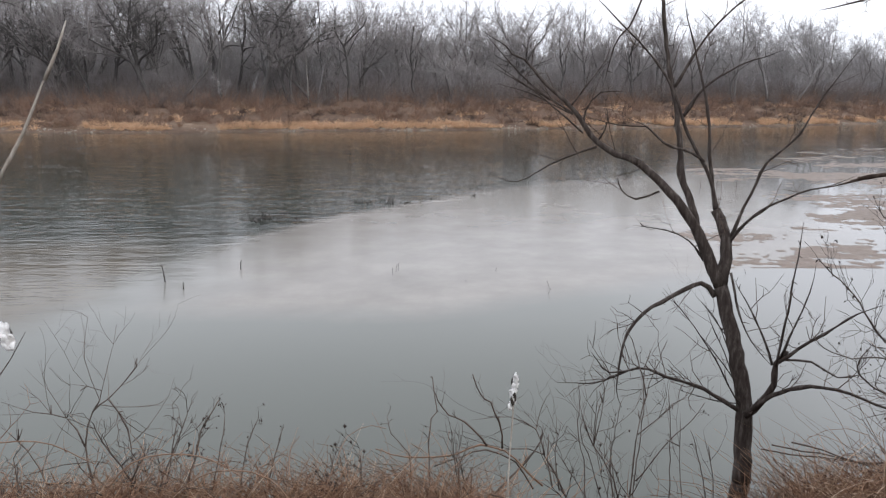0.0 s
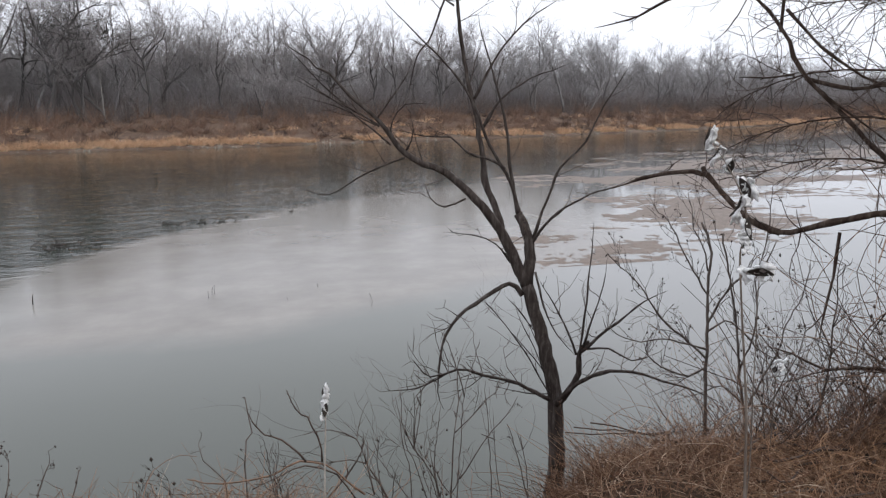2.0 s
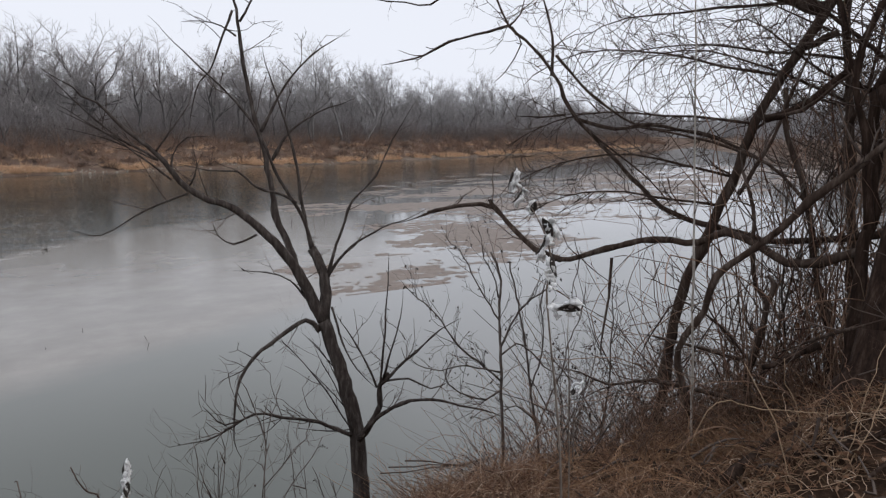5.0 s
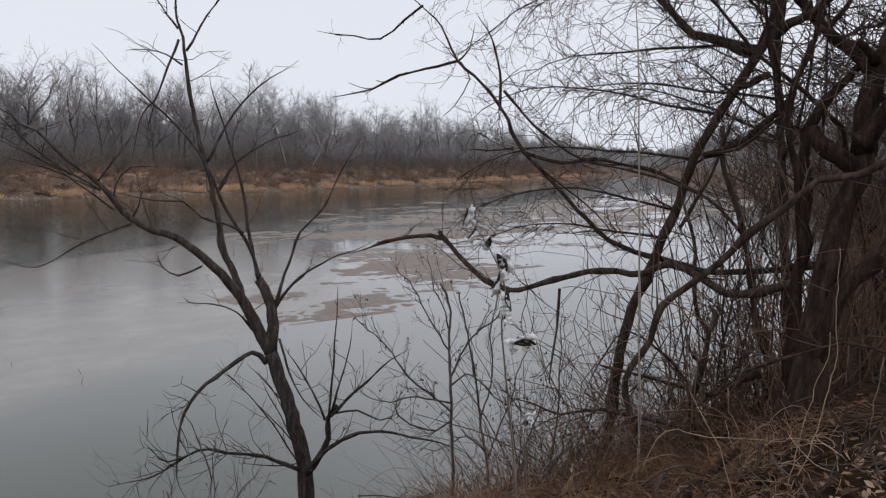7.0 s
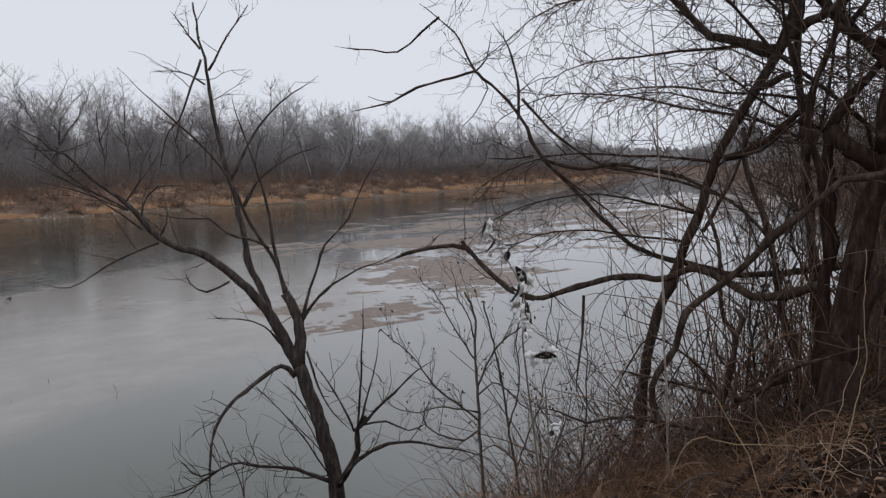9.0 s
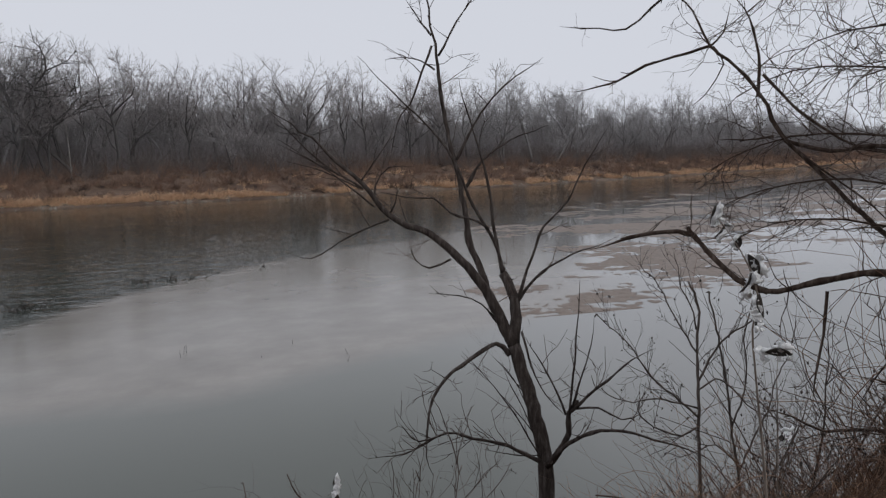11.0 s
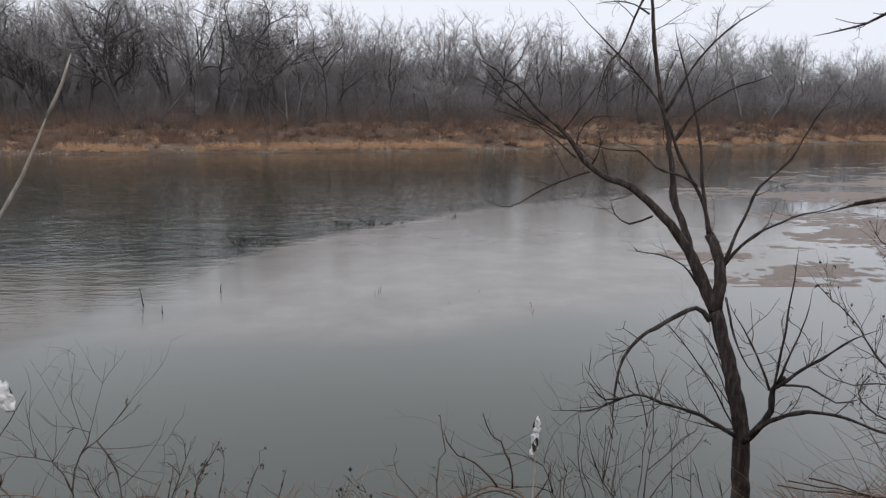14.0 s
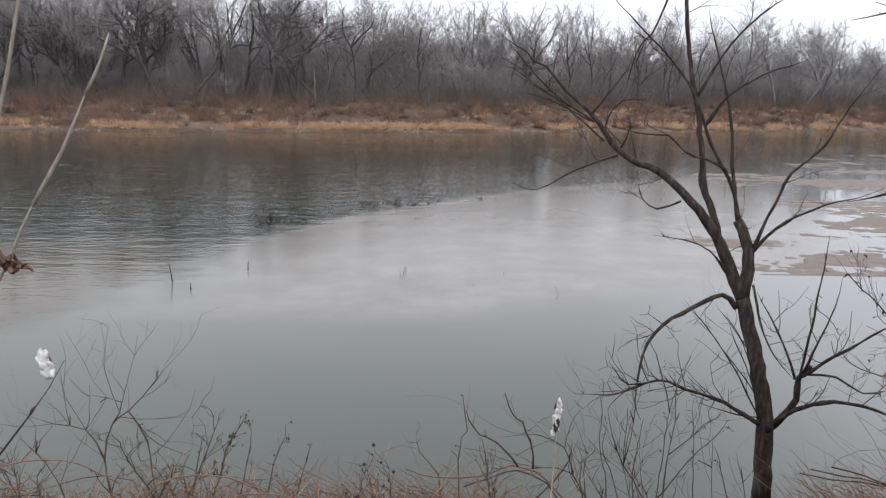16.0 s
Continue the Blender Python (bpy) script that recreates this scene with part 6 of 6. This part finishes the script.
# ---- milkweed with open pods ----
def pod(plant, at, size, turn, loose=1.0):
    """A burst pod: a small dark split husk, and torn white floss as its sub-part."""
    m = pose(*at, rng.normal(0, 25 * loose), rng.normal(0, 25 * loose), turn)
    g = Geo()
    n, k = 7, 5
    v = []
    for i in range(n):
        s = i / (n - 1)
        w = math.sin(math.pi * (0.04 + 0.93 * s)) * 0.21
        for j in range(k):
            a = math.pi * (0.15 + 0.7 * j / (k - 1))
            v.append(m @ Vector((w * math.cos(a) * size, (0.10 - w * math.sin(a) * 0.7) * size, (0.40 - 0.80 * s) * size)))
    g.add([tuple(q) for q in v], [(i * k + j, i * k + j + 1, (i + 1) * k + j + 1, (i + 1) * k + j) for i in range(n - 1) for j in range(k - 1)])
    husk = part("pod", g, HUSK, plant)
    husk.modifiers.new("thickness", "SOLIDIFY").thickness = 0.004
    f = Geo()
    # two silky tufts pushed out of the split, then a torn streamer
    for b in range(2):
        rows, cols = 9, 10
        c = np.array((0.10 * (1 - 2 * b) * min(1.5, loose) + rng.normal(0, 0.03), -0.06, 0.20 - 0.36 * b + rng.normal(0, 0.04)))
        w, h_, ph = rng.uniform(0.10, 0.15), rng.uniform(0.17, 0.25), rng.uniform(0, 9)
        v = []
        for i in range(rows):
            for j in range(cols):
                u, a = math.pi * i / (rows - 1), 2 * math.pi * j / cols
                q = np.array((math.sin(u) * math.cos(a), math.sin(u) * math.sin(a), math.cos(u)))
                dent = 0.85 + 1.0 * noise.noise(Vector((q * 1.6 + ph).tolist())) + 0.65 * noise.noise(Vector((q * 3.7 + ph).tolist()))
                v.append(tuple(m @ Vector((c + q * (w, w * 0.6, h_) * dent) * size)))
        f.add(v, [(i * cols + j, i * cols + (j + 1) % cols, (i + 1) * cols + (j + 1) % cols, (i + 1) * cols + j) for i in range(rows - 1) for j in range(cols)])
    for b in range(3):
        rows, cols = 8, 5
        c = np.array((rng.normal(0.05, 0.10) * loose, -0.08, rng.uniform(-0.45, 0.35)))
        ax = unit(rng.normal(0, 0.5 * loose, 3) + np.array([rng.normal(0, 0.6 * loose), 0, -1.0]))
        ay = unit(np.cross(ax, rng.normal(0, 1, 3)))
        az, ph = np.cross(ax, ay), rng.uniform(0, 6, 2)
        v = []
        for i in range(rows):
            for j in range(cols):
                p, q = i / (rows - 1) - 0.5, j / (cols - 1) - 0.5
                fold = 0.07 * math.sin(7 * p + ph[0] + 3 * q) + 0.05 * math.sin(11 * q + ph[1])
                v.append(tuple(m @ Vector((c + ax * 0.55 * p + ay * 0.34 * q * (1 - 1.2 * abs(p) ** 1.5) + az * fold) * size)))
        f.add(v, [(i * cols + j, i * cols + j + 1, (i + 1) * cols + j + 1, (i + 1) * cols + j) for i in range(rows - 1) for j in range(cols - 1)])
    fl = new("floss", f.mesh("floss", FLOSS))
    fl.modifiers.new("thickness", "SOLIDIFY").thickness = 0.003
    fl.parent = husk
    fl["label"] = "torn white silky floss"


plant = thing("milkweed", on(2.46, 2.42), "dry milkweed stalk with burst pods of white floss", "weed")
limb(plant, "stalk", 0.0060, 0.0030, (2.46, 2.42, 5.45), (2.46, 2.44, 5.71), (2.47, 2.50, 6.08), (2.47, 2.53, 6.30), (2.47, 2.57, 6.53), (2.47, 2.59, 6.66), (2.49, 2.59, 6.79), (2.48, 2.63, 6.90), (2.46, 2.70, 7.00), (2.45, 2.79, 7.08), mat=MILKSTEM)
for at, size, turn in (((2.445, 2.79, 7.08), 0.105, 20), ((2.467, 2.77, 7.017), 0.100, 70), ((2.48, 2.69, 6.98), 0.075, 160), ((2.506, 2.625, 6.90), 0.115, 110), ((2.469, 2.614, 6.826), 0.120, 40), ((2.475, 2.561, 6.754), 0.115, 200), ((2.454, 2.54, 6.68), 0.060, 10)):
    pod(plant, at, size, turn)
plant = thing("milkweed", on(2.33, 2.28), "leaning milkweed stalk with an open white pod", "weed")
limb(plant, "stalk", 0.0032, 0.002, (2.30, 2.24, 5.45), (2.31, 2.25, 6.25), (2.34, 2.30, 6.65), mat=MILKSTEM)
pod(plant, (2.345, 2.304, 6.656), 0.115, 80, 2.2)
plant = thing("milkweed", on(3.17, 3.2), "short milkweed stalk with one small open pod", "weed")
limb(plant, "stalk", 0.004, 0.0025, (3.16, 3.18, 5.3), (3.17, 3.19, 5.6), (3.177, 3.2, 5.91), mat=MILKSTEM)
pod(plant, (3.177, 3.20, 5.91), 0.115, 30, 1.2)
plant = thing("milkweed", on(0.90, 2.9), "single pale milkweed stalk with a white open pod", "weed")
limb(plant, "stalk", 0.0045, 0.003, (0.89, 2.88, 5.4), (0.90, 2.90, 5.74), (0.91, 2.94, 5.95), (0.92, 2.97, 6.11), mat=STALK)
pod(plant, (0.920, 2.965, 6.118), 0.075, 15, 0.3)
pod(plant, (0.915, 2.955, 6.052), 0.072, 200, 0.3)
plant = thing("milkweed", on(-1.0, 2.1), "thin dark stem with one white pod", "weed")
limb(plant, "stalk", 0.006, 0.003, (-1.05, 2.0, 5.5), (-0.71, 2.07, 6.26), (-0.66, 2.09, 6.34), (-0.58, 2.11, 6.45), (-0.49, 2.14, 6.59), twigs=2)
pod(plant, (-0.535, 2.128, 6.585), 0.085, 12, 0.3)
tree = thing("sapling", on(-1.2, 2.4), "thin pale leaning bare stem", "sapling")
limb(tree, "stem", 0.0085, 0.0062, (-1.25, 2.2, 5.5), (-0.95, 2.3, 6.35), (-0.74, 2.35, 6.80), (-0.665, 2.375, 6.965), mat=STALK)
limb(tree, "stem", 0.0070, 0.0055, (-0.668, 2.374, 6.955), (-0.59, 2.40, 7.11), (-0.515, 2.425, 7.27), mat=STALK)
limb(tree, "stem", 0.0058, 0.0042, (-0.517, 2.424, 7.26), (-0.475, 2.44, 7.35), (-0.45, 2.45, 7.43), mat=STALK)
limb(tree, "stem", 0.0068, 0.0055, (-0.95, 2.3, 6.35), (-0.76, 2.35, 7.1), (-0.69, 2.35, 7.30), (-0.62, 2.35, 7.56), (-0.57, 2.35, 7.8), mat=STALK)
g = Geo()
for i in range(7):
    q = np.array((-0.71, 2.30, 6.80)) + rng.normal(0, 0.012, 3)
    sprig(g, q, rng.normal(0, 1, 3), 0.05, 0.012, 1, 0, 0.9)
part("dead_leaf", g, CANE, tree, "curled brown dead leaf")

# ---- driftwood and sticks in the shallows ----
def driftwood(at, length, n, label):
    ob = thing("driftwood", (*at, 0.0), label, "driftwood")
    for i in range(n):
        g = Geo()
        a = rng.normal(0, 0.5) + (math.pi if rng.random() < 0.5 else 0)
        p = np.array([at[0] + rng.normal(0, length * 0.36), at[1] + rng.normal(0, 0.45), -0.05])
        d = np.array([math.cos(a), math.sin(a) * 0.6, rng.uniform(0.1, 0.9)])
        sprig(g, p, d, rng.uniform(0.3, 0.6) * length * 0.6, rng.uniform(0.018, 0.045), 2, 0.0, 0.55, 5)
        part("branch", g, WETWOOD, ob)


rng = np.random.default_rng(21)
driftwood((-10.0, 43.2), 2.6, 15, "dark snagged driftwood branches in the shallows")
driftwood((-3.3, 50.5), 2.0, 18, "low dark driftwood snag in shallow water")
driftwood((-5.2, 50.2), 0.9, 8, "small dark driftwood snag")
driftwood((0.0, 52.4), 0.7, 4, "short broken twigs standing in the water")
driftwood((2.6, 53.6), 0.9, 3, "thin twigs lying in the shallows")
for x, y, h, tilt in ((-10.4, 28.4, 0.75, 8), (-9.3, 27.3, 0.28, 3), (-8.0, 30.5, 0.4, -4), (21.5, 60.0, 0.6, 6), (23.0, 60.5, 0.6, -4), (24.5, 60.2, 0.55, 2)):
    ob = thing("stick", (x, y, 0.0), "dark wet stick standing in the shallow water", "stick", "sticks in the shallows")
    a = math.radians(tilt)
    limb(ob, "stem", 0.035, 0.016, (x, y, -0.3), (x - math.sin(a) * h * 0.5, y, h * 0.45), (x - math.sin(a) * h * 1.4, y + 0.03, h), mat=WETWOOD)
g = Geo()
p = np.concatenate([np.stack([rng.uniform(0, 16, 60), 58 + rng.normal(0, 0.9, 60), np.zeros(60)], -1), np.stack([rng.uniform(-6, 14, 9), 28 + rng.normal(0, 1.5, 9), np.zeros(9)], -1)])
h = rng.uniform(0.08, 0.35, len(p))
g.rods(p - np.array([0, 0, 0.1]), p + np.stack([rng.normal(0, 0.06, len(p)), rng.normal(0, 0.06, len(p)), h], -1), rng.normal(0, 0.02, (len(p), 3)), 0.012, 0.5, 3, 2)
single("reed_stubs", g, WETWOOD, "short dead reed stubs in the shallows", "reeds", "stuff")
